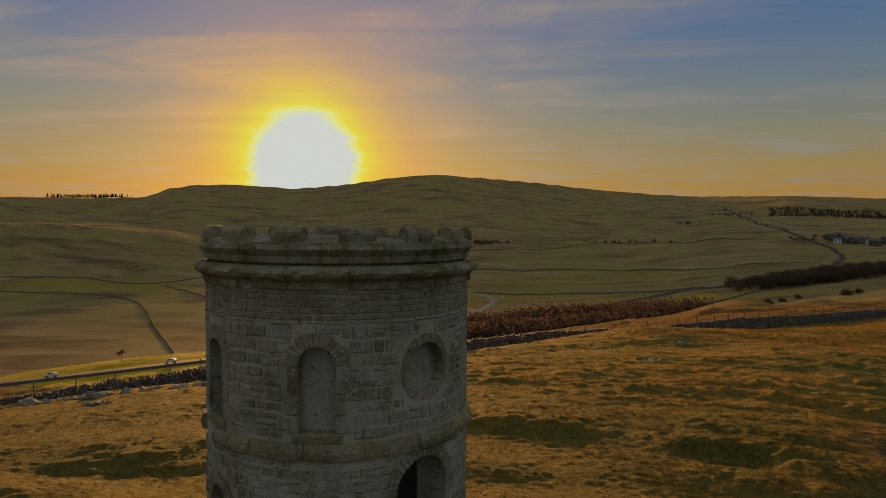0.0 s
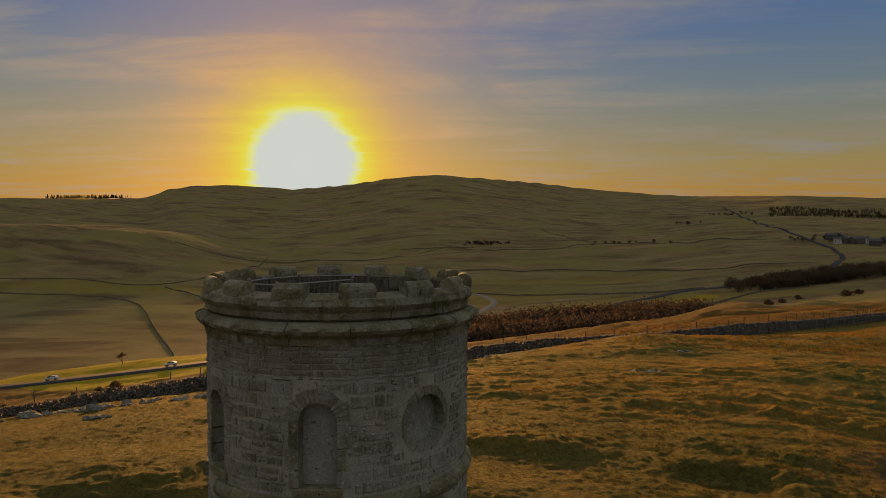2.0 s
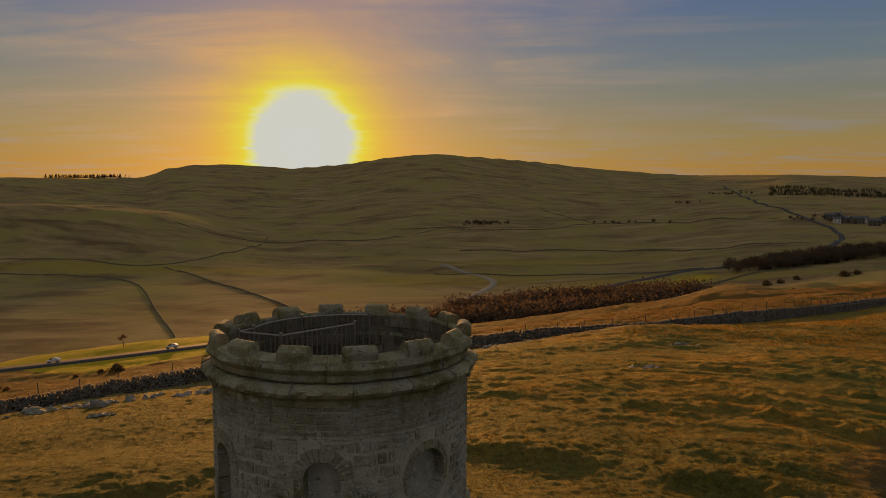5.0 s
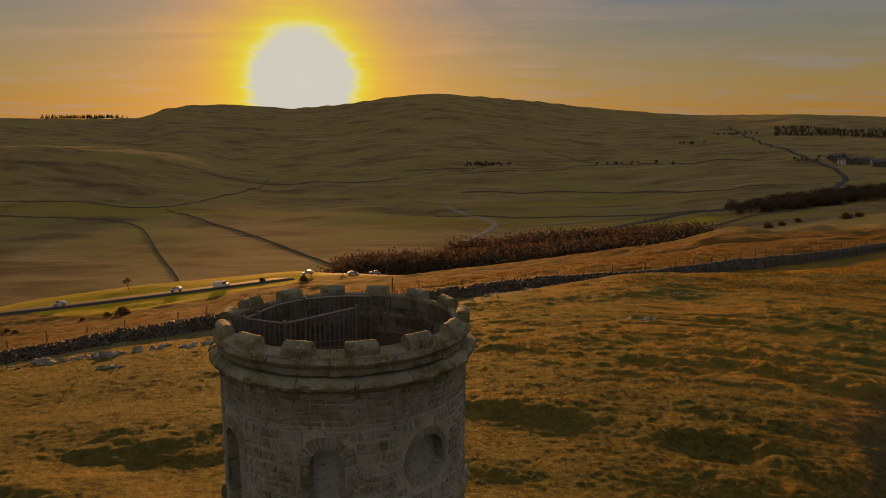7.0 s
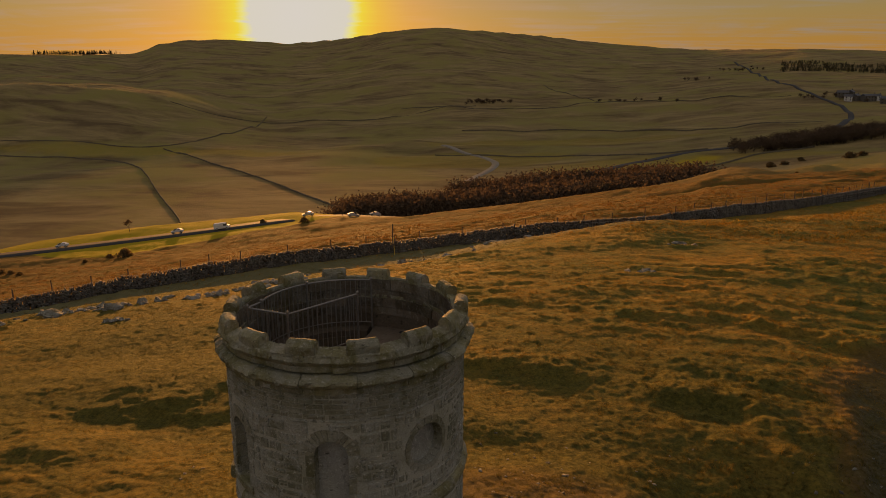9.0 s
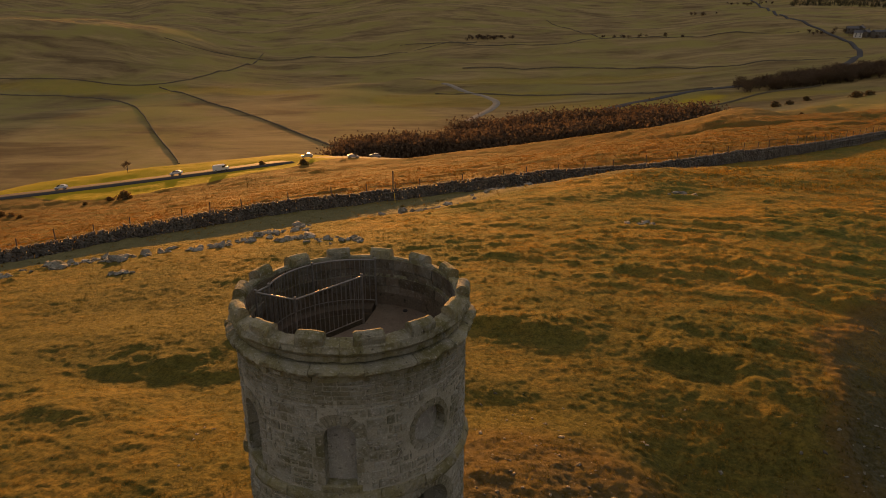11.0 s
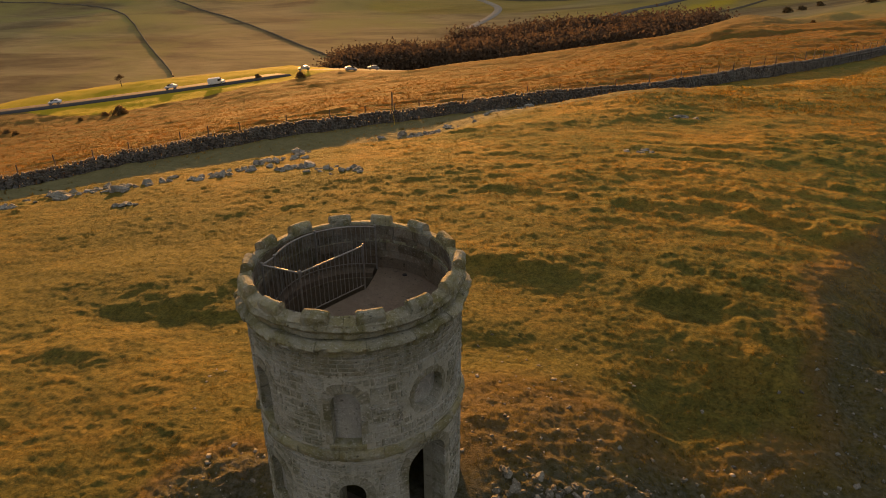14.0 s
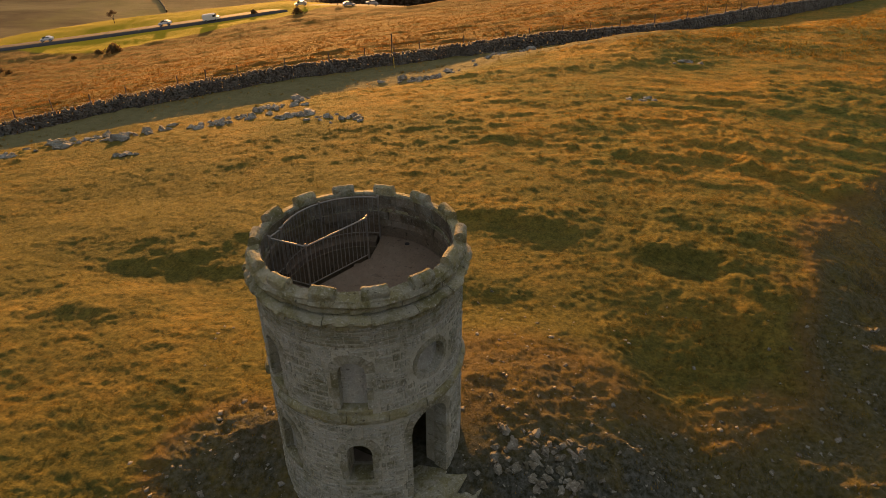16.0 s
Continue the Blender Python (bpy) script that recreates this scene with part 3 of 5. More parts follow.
def grazed_and_shaded(x, y):
    """Short green turf round the foot of the tower and down the near slope, stretched to paint in shade."""
    # spreads further over the backlit left as painted shade, less over the sunlit right
    return (1 - smooth(5, 36, y + 0.1 * np.abs(x) - 15 * (1 - smooth(-12, 4, x)) + 8 * smooth(8, 18, x) * smooth(8, 18, y))) * 0.97


def build_ground():
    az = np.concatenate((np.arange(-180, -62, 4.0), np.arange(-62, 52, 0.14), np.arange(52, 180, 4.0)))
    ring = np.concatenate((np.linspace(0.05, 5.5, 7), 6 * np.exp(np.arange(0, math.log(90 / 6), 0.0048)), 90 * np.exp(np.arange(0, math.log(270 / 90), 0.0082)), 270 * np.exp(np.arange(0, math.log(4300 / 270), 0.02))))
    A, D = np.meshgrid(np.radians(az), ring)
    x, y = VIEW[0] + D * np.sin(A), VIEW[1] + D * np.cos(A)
    z = land(x, y)
    road = along(ROAD_LINE, 6.0)
    nr = near_line(x, y, road)
    flat = land(x, y, False)
    z = np.where(nr < 14, flat + (z - flat) * smooth(4, 14, nr), z)
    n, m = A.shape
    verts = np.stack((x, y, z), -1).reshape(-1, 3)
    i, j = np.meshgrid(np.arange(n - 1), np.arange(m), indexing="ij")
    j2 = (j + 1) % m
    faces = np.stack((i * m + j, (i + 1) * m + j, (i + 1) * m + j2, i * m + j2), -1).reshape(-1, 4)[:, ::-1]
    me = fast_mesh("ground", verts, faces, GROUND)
    # kinds of growth: bare stony ground, bright pasture, moor
    d = np.hypot(x - VIEW[0], y - VIEW[1])
    r = np.hypot(x - 1.5, y * 1.0 - 0.2)
    stony = stony_ground(x, y)
    hem = np.interp(x, (-220, -150, -135, -119, -99, -83, -67, -58, -40), (172, 178, 170, 165, 174, 181, 187, 199, 230)) + 3 * (fbm(x * 0.2, y * 0.2, 2) - 0.5)
    lush = 0.95 * smooth(-1, 1.5, y - hem) * (1 - smooth(19, 25, nr + 7 * (fbm(x * 0.05, y * 0.05, 2) - 0.5))) * (1 - smooth(-50, -38, x)) * (d < 330)
    for cx, cy, rx, ry in ((-35, 520, 90, 55), (70, 455, 70, 30), (150, 440, 55, 25), (-330, 560, 160, 26), (40, 620, 150, 30)):
        q = ((x - cx) / rx) ** 2 + ((y - cy) / ry) ** 2
        lush = lush + 0.45 * (1 - smooth(0.85, 1.1, q + 0.3 * fbm(x * 0.02, y * 0.02, 2)))
    moor = smooth(210, 330, d)
    wy = np.interp(x, [q[0] for q in WALL_LINE], [q[1] for q in WALL_LINE])
    heath = 0.8 * smooth(-1, 2, y - wy) * (1 - smooth(230, 300, d))
    col = np.stack((stony, np.clip(lush, 0, 1), moor, heath), -1).reshape(-1, 4).astype(np.float32)
    at = me.color_attributes.new("zone", "FLOAT_COLOR", "POINT")
    at.data.foreach_set("color", col.ravel())
    # strip as wide as the wall's shadow, painted into the turf colour
    turf = smooth(-0.5, 1.5, wy - y) * (1 - smooth(8, 11, wy - y)) * smooth(-85, -60, x) * (1 - smooth(4, 26, x))
    ta = me.attributes.new("turf", "FLOAT", "POINT")
    ta.data.foreach_set("value", turf.ravel().astype(np.float32))
    ga = me.attributes.new("graze_shade", "FLOAT", "POINT")
    ga.data.foreach_set("value", grazed_and_shaded(x, y).ravel().astype(np.float32))
    me.shade_smooth()
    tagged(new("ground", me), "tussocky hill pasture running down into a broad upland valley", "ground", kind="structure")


build_ground()


# ---- the tower ----
R = 2.035                 # outer face of the rubble wall
R_IN = 1.50               # inner face
ROOF = 4.80               # roof floor
# openings: middle angle, half width in metres, sill, springing, depth of recess (0: right through)
OPENINGS = {
    "window": (6.7, 0.25, 1.27, 2.05, 0.0),
    "doorway": (50.5, 0.47, 0.48, 2.30, 0.0),
    "niche": (6.5, 0.255, 3.24, 4.14, 0.19),
    "side_niche": (-45.0, 0.255, 3.26, 4.12, 0.20),
    "side_window": (-42.0, 0.25, 1.25, 2.05, 0.16),
}
ROUNDEL = (51.5, 0.35, 4.02, 0.17)   # angle, radius, height, depth


def on_wall(a, z, r=R):
    """A place on the round wall: angle in degrees from -y towards +x."""
    return Vector((r * math.sin(radians(a)), -r * math.cos(radians(a)), z))


def inside_opening(a, z, grow=0.0):
    for mid, half, sill, spring, deep in OPENINGS.values():
        u = radians(a - mid) * R
        if abs(u) < half + grow and sill - grow < z < spring:
            return True
        if z >= spring and math.hypot(u, z - spring) < half + grow:
            return True
    return math.hypot(radians(a - ROUNDEL[0]) * R, z - ROUNDEL[2]) < ROUNDEL[1] + grow


def shell(r_out, r_in, z0, z1, test, da=1.25, dz=0.045):
    """A round wall of real thickness, with holes wherever test(angle, height) holds."""
    na, nz = int(360 / da), int(round((z1 - z0) / dz))
    verts, index, faces = [], {}, []

    def v(i, j, s):
        key = (i % na, j, s)
        if key not in index:
            index[key] = len(verts)
            verts.append(on_wall(key[0] * da, z0 + (z1 - z0) * j / nz, r_out if s else r_in))
        return index[key]

    solid = [[not test(((i + 0.5) * da + 180) % 360 - 180, z0 + (z1 - z0) * (j + 0.5) / nz) for j in range(nz)] for i in range(na)]
    for i in range(na):
        for j in range(nz):
            if not solid[i][j]:
                continue
            faces.append((v(i, j, 1), v(i + 1, j, 1), v(i + 1, j + 1, 1), v(i, j + 1, 1)))
            faces.append((v(i, j, 0), v(i, j + 1, 0), v(i + 1, j + 1, 0), v(i + 1, j, 0)))
            if not solid[(i + 1) % na][j]:
                faces.append((v(i + 1, j, 1), v(i + 1, j, 0), v(i + 1, j + 1, 0), v(i + 1, j + 1, 1)))
            if not solid[i - 1][j]:
                faces.append((v(i, j, 0), v(i, j, 1), v(i, j + 1, 1), v(i, j + 1, 0)))
            if j == nz - 1 or not solid[i][j + 1]:
                faces.append((v(i, j + 1, 1), v(i + 1, j + 1, 1), v(i + 1, j + 1, 0), v(i, j + 1, 0)))
            if j == 0 or not solid[i][j - 1]:
                faces.append((v(i, j, 0), v(i + 1, j, 0), v(i + 1, j, 1), v(i, j, 1)))
    return verts, faces


def wedge(a0, a1, z0, z1, r0, r1, chamfer=0.012, jitter=0.0, rnd=random):
    """A dressed block in the round wall, with worn front edges: verts and faces."""
    j = lambda: rnd.uniform(-jitter, jitter)
    ca = math.degrees(chamfer / r1)
    back = [on_wall(a0, z0, r0), on_wall(a1, z0, r0), on_wall(a1, z1, r0), on_wall(a0, z1, r0)]
    shoulder = [on_wall(a0, z0, r1 - chamfer), on_wall(a1, z0, r1 - chamfer), on_wall(a1, z1, r1 - chamfer), on_wall(a0, z1, r1 - chamfer)]
    am = (a0 + a1) / 2
    front = [on_wall(a0 + ca, z0 + chamfer, r1 + j()), on_wall(am, z0 + chamfer, r1 + j()), on_wall(a1 - ca, z0 + chamfer, r1 + j()),
             on_wall(a1 - ca, z1 - chamfer, r1 + j()), on_wall(am, z1 - chamfer, r1 + j()), on_wall(a0 + ca, z1 - chamfer, r1 + j())]
    verts = back + shoulder + front
    faces = [(0, 1, 5, 4), (1, 2, 6, 5), (2, 3, 7, 6), (3, 0, 4, 7), (3, 2, 1, 0),
             (4, 5, 10, 9, 8), (5, 6, 11, 10), (6, 7, 13, 12, 11), (7, 4, 8, 13), (8, 9, 12, 13), (9, 10, 11, 12)]
    return verts, faces


class Heap:
    """Collects many small pieces into one mesh."""

    def __init__(self):
        self.v, self.f = [], []

    def add(self, verts, faces):
        k = len(self.v)
        self.v += [tuple(p) for p in verts]
        self.f += [tuple(i + k for i in f) for f in faces]


def voussoir(mid, spring, half, t0, t1, depth_in, proud, long=0.17):
    """A wedge of an arch over an opening, between two angles of the arch, bent round the wall."""
    pts = []
    for t, q in ((t0, half), (t1, half), (t1, half + long), (t0, half + long)):
        u, h = q * math.cos(t), q * math.sin(t)
        pts.append((mid + math.degrees(u / R), spring + h))
    verts = [on_wall(a, z, R - depth_in) for a, z in pts] + [on_wall(a, z, R + proud) for a, z in pts]
    faces = [(0, 3, 2, 1), (4, 5, 6, 7), (0, 1, 5, 4), (1, 2, 6, 5), (2, 3, 7, 6), (3, 0, 4, 7)]
    return verts, faces


def build_tower():
    tower = thing("tower", "round two-storey stone folly tower with battlements on a grassy mound", "tower")
    rnd = random.Random(11)
    v, f = shell(R - 0.012, R_IN, -1.2, 4.56, lambda a, z: inside_opening(a, z, 0.05))
    # recesses keep their backs: the shell is cut through, and a panel closes each of them
    wall = part("wall", mesh_of("wall", v, f, MORTAR), parent=tower, label="lime-mortared rubble core of the round wall")
    part("upper_wall", lathe([(1.81, 4.56), (R - 0.012, 4.56), (R - 0.012, 5.2), (1.81, 5.2)], 180), MORTAR, tower)
    part("inner_lining", lathe([(1.785, 4.55), (1.81, 4.55), (1.81, 5.34), (1.79, 5.34)], 120, wobble=0.003), LINING, tower, "smooth mottled cement lining below the parapet")
    for name in ("niche", "side_niche", "side_window"):
        mid, half, sill, spring, deep = OPENINGS[name]
        w = math.degrees((half + 0.1) / R)
        bm = lathe([(R - deep, sill - 0.1), (R - deep, spring + half + 0.1), (R_IN + 0.02, spring + half + 0.1), (R_IN + 0.02, sill - 0.1)], 14, mid - w, mid + w, 0.004, 2)
        part("blocking", bm, PALE, wall, "pale rubble blocking inside the arch")
    a, rr, zc, deep = ROUNDEL
    w = math.degrees((rr + 0.1) / R)
    part("blocking", lathe([(R - deep, zc - rr - 0.1), (R - deep, zc + rr + 0.1), (R_IN + 0.02, zc + rr + 0.1), (R_IN + 0.02, zc - rr - 0.1)], 14, a - w, a + w, 0.004, 5), PALE, wall, "rubble blocking of the roundel")
    # dressed arches
    for name, (mid, half, sill, spring, deep) in OPENINGS.items():
        n = 15 if half < 0.3 else 19
        depth = 0.3 if not deep else deep + 0.02
        arch = thing_part("arch", tower, "radiating gritstone arch stones")
        for k in range(n):
            e = 0.012
            t0, t1 = math.pi * k / n + e, math.pi * (k + 1) / n - e
            vv, ff = voussoir(mid, spring, half, t0, t1, depth, 0.004 + rnd.uniform(0, 0.006), 0.16 + rnd.uniform(0, 0.05))
            part("voussoir", mesh_of("voussoir", vv, ff, BANDING), parent=arch)
        h = sill
        k = 0
        while h < spring - 0.04:
            top = min(spring, h + rnd.uniform(0.2, 0.30))
            if spring - top < 0.1:
                top = spring
            for s in (-1, 1):
                long = 0.12 + 0.05 * ((k + (s > 0)) % 2) + rnd.uniform(0, 0.03)
                a0, a1 = mid + s * math.degrees(half / R), mid + s * math.degrees((half + long) / R)
                vv, ff = wedge(min(a0, a1), max(a0, a1), h + 0.008, top - 0.008, R - depth, R + 0.002 + rnd.uniform(0, 0.006), 0.01, 0.003, rnd)
                part("jamb_stone", mesh_of("jamb_stone", vv, ff, RUBBLE if rnd.random() < 0.6 else BANDING), parent=arch)
            h, k = top, k + 1
        if name != "doorway":
            w = math.degrees((half + 0.08) / R)
            vv, ff = wedge(mid - w, mid + w, sill - 0.13, sill, R - max(depth, 0.4 if not deep else 0), R + 0.02, 0.014)
            part("sill", mesh_of("sill", vv, ff, GRIT), parent=arch, label="worn stone sill")
    ring = thing_part("roundel_ring", tower, "ring of dressed stones round a blind roundel")
    for k in range(18):
        t0, t1 = math.tau * k / 18 + 0.012, math.tau * (k + 1) / 18 - 0.012
        vv, ff = voussoir(a, zc, rr, t0, t1, deep + 0.02, 0.002 + rnd.uniform(0, 0.005), 0.08 + rnd.uniform(0, 0.05))
        part("voussoir", mesh_of("voussoir", vv, ff, BANDING), parent=ring)
    # mouldings
    string = thing_part("string_course", tower, "rounded gritstone string course between the storeys")
    n = 16
    for k in range(n):
        a0, a1 = 360 * k / n + 2, 360 * (k + 1) / n + 1.75
        if 300 < (a0 + a1) / 2 < 320:
            continue
        out = 0.065 + rnd.uniform(-0.018, 0.012)
        prof = [(R - 0.05, 2.86), (R + 0.03, 2.88), (R + out * 0.85, 2.92), (R + out, 2.985), (R + out * 0.8, 3.05), (R + 0.02, 3.11), (R - 0.05, 3.12)]
        part("moulding_stone", lathe(prof, 14, a0, a1, 0.012, k), GRIT, string, smooth=False)
    cornice = thing_part("cornice", tower, "weathered projecting cornice with open joints")
    for k in range(n):
        a0, a1 = 360 * k / n - 4, 360 * (k + 1) / n - 4.14
        o = rnd.uniform(-0.012, 0.012)
        prof = [(R - 0.2, 5.15), (R + 0.02, 5.15), (R + 0.03, 5.24), (R + 0.14 + o, 5.31), (R + 0.165 + o, 5.36), (R + 0.15 + o, 5.40), (R + 0.02, 5.455), (R - 0.2, 5.46)]
        part("moulding_stone", lathe(prof, 16, a0, a1, 0.03, k + 20), GRIT, cornice)
    parapet = thing_part("parapet", tower, "lichened parapet wall round the roof")
    for k in range(14):
        a0, a1 = -4 - 12.86 + 360 * k / 14, -4 + 12.86 + 360 * k / 14 - 0.15
        o = rnd.uniform(-0.008, 0.008)
        prof = [(1.845, 5.34), (1.848, 5.80), (1.868, 5.83), (1.89, 5.825), (R - 0.01, 5.785), (R + 0.04, 5.765), (R + 0.052 + o, 5.73), (R + 0.075 + o, 5.67), (R + 0.05 + o, 5.63), (R + 0.005, 5.58), (R + 0.005 + o, 5.495), (R - 0.05, 5.475), (R - 0.12, 5.4), (R - 0.12, 5.34)]
        part("parapet_stone", lathe(prof, 16, a0, a1, 0.018, k + 50), GRIT, parapet)
    for k in range(14):
        mid = -4.3 + 360 * k / 14
        w = 6.6 + rnd.uniform(-0.5, 0.5)
        rc, th, z0 = 1.962 + rnd.uniform(-0.01, 0.01), 0.118, 5.74
        prof = [(rc + th, z0), (rc + th, z0 + 0.12)] + [(rc + th * math.cos(t), z0 + 0.12 + 0.11 * math.sin(t)) for t in np.linspace(0.35, math.pi - 0.35, 7)] + [(rc - th, z0 + 0.12), (rc - th, z0)]
        bm = lathe(prof, 6, mid - w, mid + w, 0.022, k + 80)
        bmesh.ops.bevel(bm, geom=[e for e in bm.edges if len(e.link_faces) == 2 and e.calc_face_angle(0) > 1.2], offset=0.018, segments=2, affect="EDGES")
        part("merlon", bm, GRIT, parapet, "round-topped merlon stone with lichen", smooth=False)
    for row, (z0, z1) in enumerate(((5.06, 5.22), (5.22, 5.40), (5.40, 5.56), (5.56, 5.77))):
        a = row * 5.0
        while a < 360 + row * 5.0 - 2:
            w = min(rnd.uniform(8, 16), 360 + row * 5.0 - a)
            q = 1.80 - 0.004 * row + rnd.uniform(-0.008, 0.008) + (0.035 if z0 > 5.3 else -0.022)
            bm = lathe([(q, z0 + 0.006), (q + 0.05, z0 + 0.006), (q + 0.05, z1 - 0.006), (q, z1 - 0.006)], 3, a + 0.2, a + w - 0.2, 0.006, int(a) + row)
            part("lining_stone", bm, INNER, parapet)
            a += w
    # roof floor with the stair well, and the floor below
    bm = bmesh.new()
    outer = [(1.79 * math.sin(radians(t)), -1.79 * math.cos(radians(t))) for t in range(178, -91, -6)]
    ring_pts = outer + [(-1.78, -0.12), (-0.88, -0.40), (0.02, 0.84), (0.08, 1.5)]
    top = [bm.verts.new((x, y, ROOF)) for x, y in ring_pts]
    low = [bm.verts.new((x, y, ROOF - 0.16)) for x, y in ring_pts]
    bm.faces.new(top), bm.faces.new(low[::-1])
    for i in range(len(top)):
        bm.faces.new((top[i - 1], low[i - 1], low[i], top[i]))
    bmesh.ops.recalc_face_normals(bm, faces=bm.faces)
    part("roof_floor", bm, ROOF_FLOOR, tower, "dark paved roof floor")
    bm = bmesh.new()
    bmesh.ops.create_cone(bm, cap_ends=True, segments=14, radius1=0.055, radius2=0.045, depth=0.02, matrix=Matrix.Translation((0.70, 1.48, ROOF + 0.008)))
    part("drain", bm, RUBBER, tower, "small black roof drain")
    for k in range(8):
        t0, t1 = 186 + k * 13, 186 + (k + 1) * 13 + 1
        bm = lathe([(0.85, ROOF - 0.75 - 0.19 * k), (1.49, ROOF - 0.75 - 0.19 * k), (1.49, ROOF - 0.54 - 0.19 * k), (0.85, ROOF - 0.54 - 0.19 * k)], 4, t0, t1)
        part("stair_step", bm, ROOF_FLOOR, tower)
    bm = bmesh.new()
    bmesh.ops.create_cone(bm, cap_ends=True, segments=48, radius1=1.52, radius2=1.52, depth=0.3, matrix=Matrix.Translation((0, 0, 0.30)))
    part("ground_floor", bm, DARK, tower, "earth-stained stone floor inside")
    # ring of slab that carries the parapet outside the stair well
    part("stair_wall", lathe([(1.47, 0.5), (1.497, 0.5), (1.497, 4.69), (1.47, 4.69)], 40, 180, 268), LINING, tower)
    part("landing_edge", lathe([(1.5, ROOF - 0.16), (1.79, ROOF - 0.16), (1.79, ROOF), (1.5, ROOF)], 24, 180, 268), ROOF_FLOOR, tower)
    # doorway threshold and curved outer steps
    vv, ff = wedge(50.5 - 13.2, 50.5 + 13.2, 0.26, 0.48, R - 0.55, R + 0.03, 0.015)
    part("threshold", mesh_of("threshold", vv, ff, GRIT), parent=tower)
    return tower


def thing_part(name, parent, label=""):
    """A part that only gathers its own pieces."""
    ob = new(name)
    ob.parent = parent
    return tagged(ob, label)


TOWER = build_tower()


def build_railing():
    rail = thing("guard_railing", "galvanised steel guard railing round the stairhead on the roof", "railing", at=(0, 0, ROOF))
    posts = {"a": (-1.70, -0.20), "b": (-1.58, 0.13), "c": (-0.90, -0.43), "d": (-1.11, 1.27), "e": (0.0, 0.80), "f": (0.06, 1.70)}
    for k, (x, y) in posts.items():
        bm = bmesh.new()
        tube(bm, (x, y, 0), (x, y, 1.01), 0.02, n=10)
        bmesh.ops.create_uvsphere(bm, u_segments=10, v_segments=6, radius=0.03, matrix=Matrix.Translation((x, y, 1.02)))
        part("post", bm, STEEL, rail)
    arc = [posts["b"]]
    for t in np.linspace(0, 1, 19)[1:-1]:
        ang = radians(-94.7 - 87.3 * t)
        rr = 1.59 + 0.115 * t + 0.06 * math.sin(math.pi * t)
        arc.append((rr * math.sin(ang), -rr * math.cos(ang)))
    arc.append(posts["f"])
    lines = [[posts["a"], posts["b"]], [posts["a"], posts["c"]], [posts["c"], posts["e"]], arc]
    for line in lines:
        for h, r in ((0.985, 0.018), (0.11, 0.011)):
            bm = bmesh.new()
            sweep(bm, [(*p, h) for p in line], r)
            part("top_rail" if h > 0.5 else "bottom_rail", bm, STEEL, rail)
        s = along(line, 0.098) if len(line) > 2 else np.array([np.array(line[0]) + (np.array(line[1]) - np.array(line[0])) * t for t in np.linspace(0, 1, max(2, int(math.dist(*line) / 0.1)) + 1)])
        for x, y in s[1:-1]:
            bm = bmesh.new()
            tube(bm, (x, y, 0.11), (x, y, 0.985), 0.009, n=6)
            part("baluster", bm, STEEL, rail)


build_railing()


# ---- stones of the field wall, rocks, fence ----
def lumpy(seed, sub=2, squash=(1, 1, 0.7), rough=0.35):
    """A weathered boulder, flat below."""
    bm = bmesh.new()
    bmesh.ops.create_icosphere(bm, subdivisions=sub, radius=1)
    for v in bm.verts:
        c = v.co.copy()
        k = 1 + rough * (noise.noise(c * 1.3 + Vector((seed * 7.1, 0, 0))) + 0.5 * noise.noise(c * 3.1 + Vector((0, seed * 3.3, 0))))
        q = Vector((round(c.x * 2.2) / 2.2, round(c.y * 2.2) / 2.2, round(c.z * 2.2) / 2.2))
        c = c * 0.5 + q * 0.5
        v.co = Vector((c.x * k * squash[0], c.y * k * squash[1], max(-0.25, c.z * k) * squash[2]))
    me = bpy.data.meshes.new("boulder")
    bm.to_mesh(me)
    bm.free()
    me.materials.append(ROCK)
    return me


def block_template(seed):
    """A rough block, about 1 across, as verts and quads for joined masonry."""
    rs = np.random.RandomState(seed)
    v = []
    for z in (-0.5, 0.5):
        for x, y in ((-0.5, -0.5), (0.5, -0.5), (0.5, 0.5), (-0.5, 0.5)):
            v.append((x + rs.uniform(-0.1, 0.1), y + rs.uniform(-0.1, 0.1), z + rs.uniform(-0.1, 0.1)))
    f = [(0, 3, 2, 1), (4, 5, 6, 7), (0, 1, 5, 4), (1, 2, 6, 5), (2, 3, 7, 6), (3, 0, 4, 7)]
    return np.array(v), np.array(f)


BLOCKS = [block_template(k) for k in range(12)]


def joined_blocks(name, rows, mat):
    """rows: x, y, z, turn in radians, length, depth, height, tilt."""
    vs, fs = [], []
    for i, (x, y, z, a, l, w, h, tilt) in enumerate(rows):
        v, f = BLOCKS[i % 12]
        v = v * (l, w, h)
        c, s = math.cos(tilt), math.sin(tilt)
        v = np.stack((v[:, 0] * c - v[:, 2] * s, v[:, 1], v[:, 0] * s + v[:, 2] * c), 1)
        c, s = math.cos(a), math.sin(a)
        vs.append(np.stack((v[:, 0] * c - v[:, 1] * s + x, v[:, 0] * s + v[:, 1] * c + y, v[:, 2] + z), 1))
        fs.append(f + 8 * i)
    return fast_mesh(name, np.concatenate(vs), np.concatenate(fs), mat)


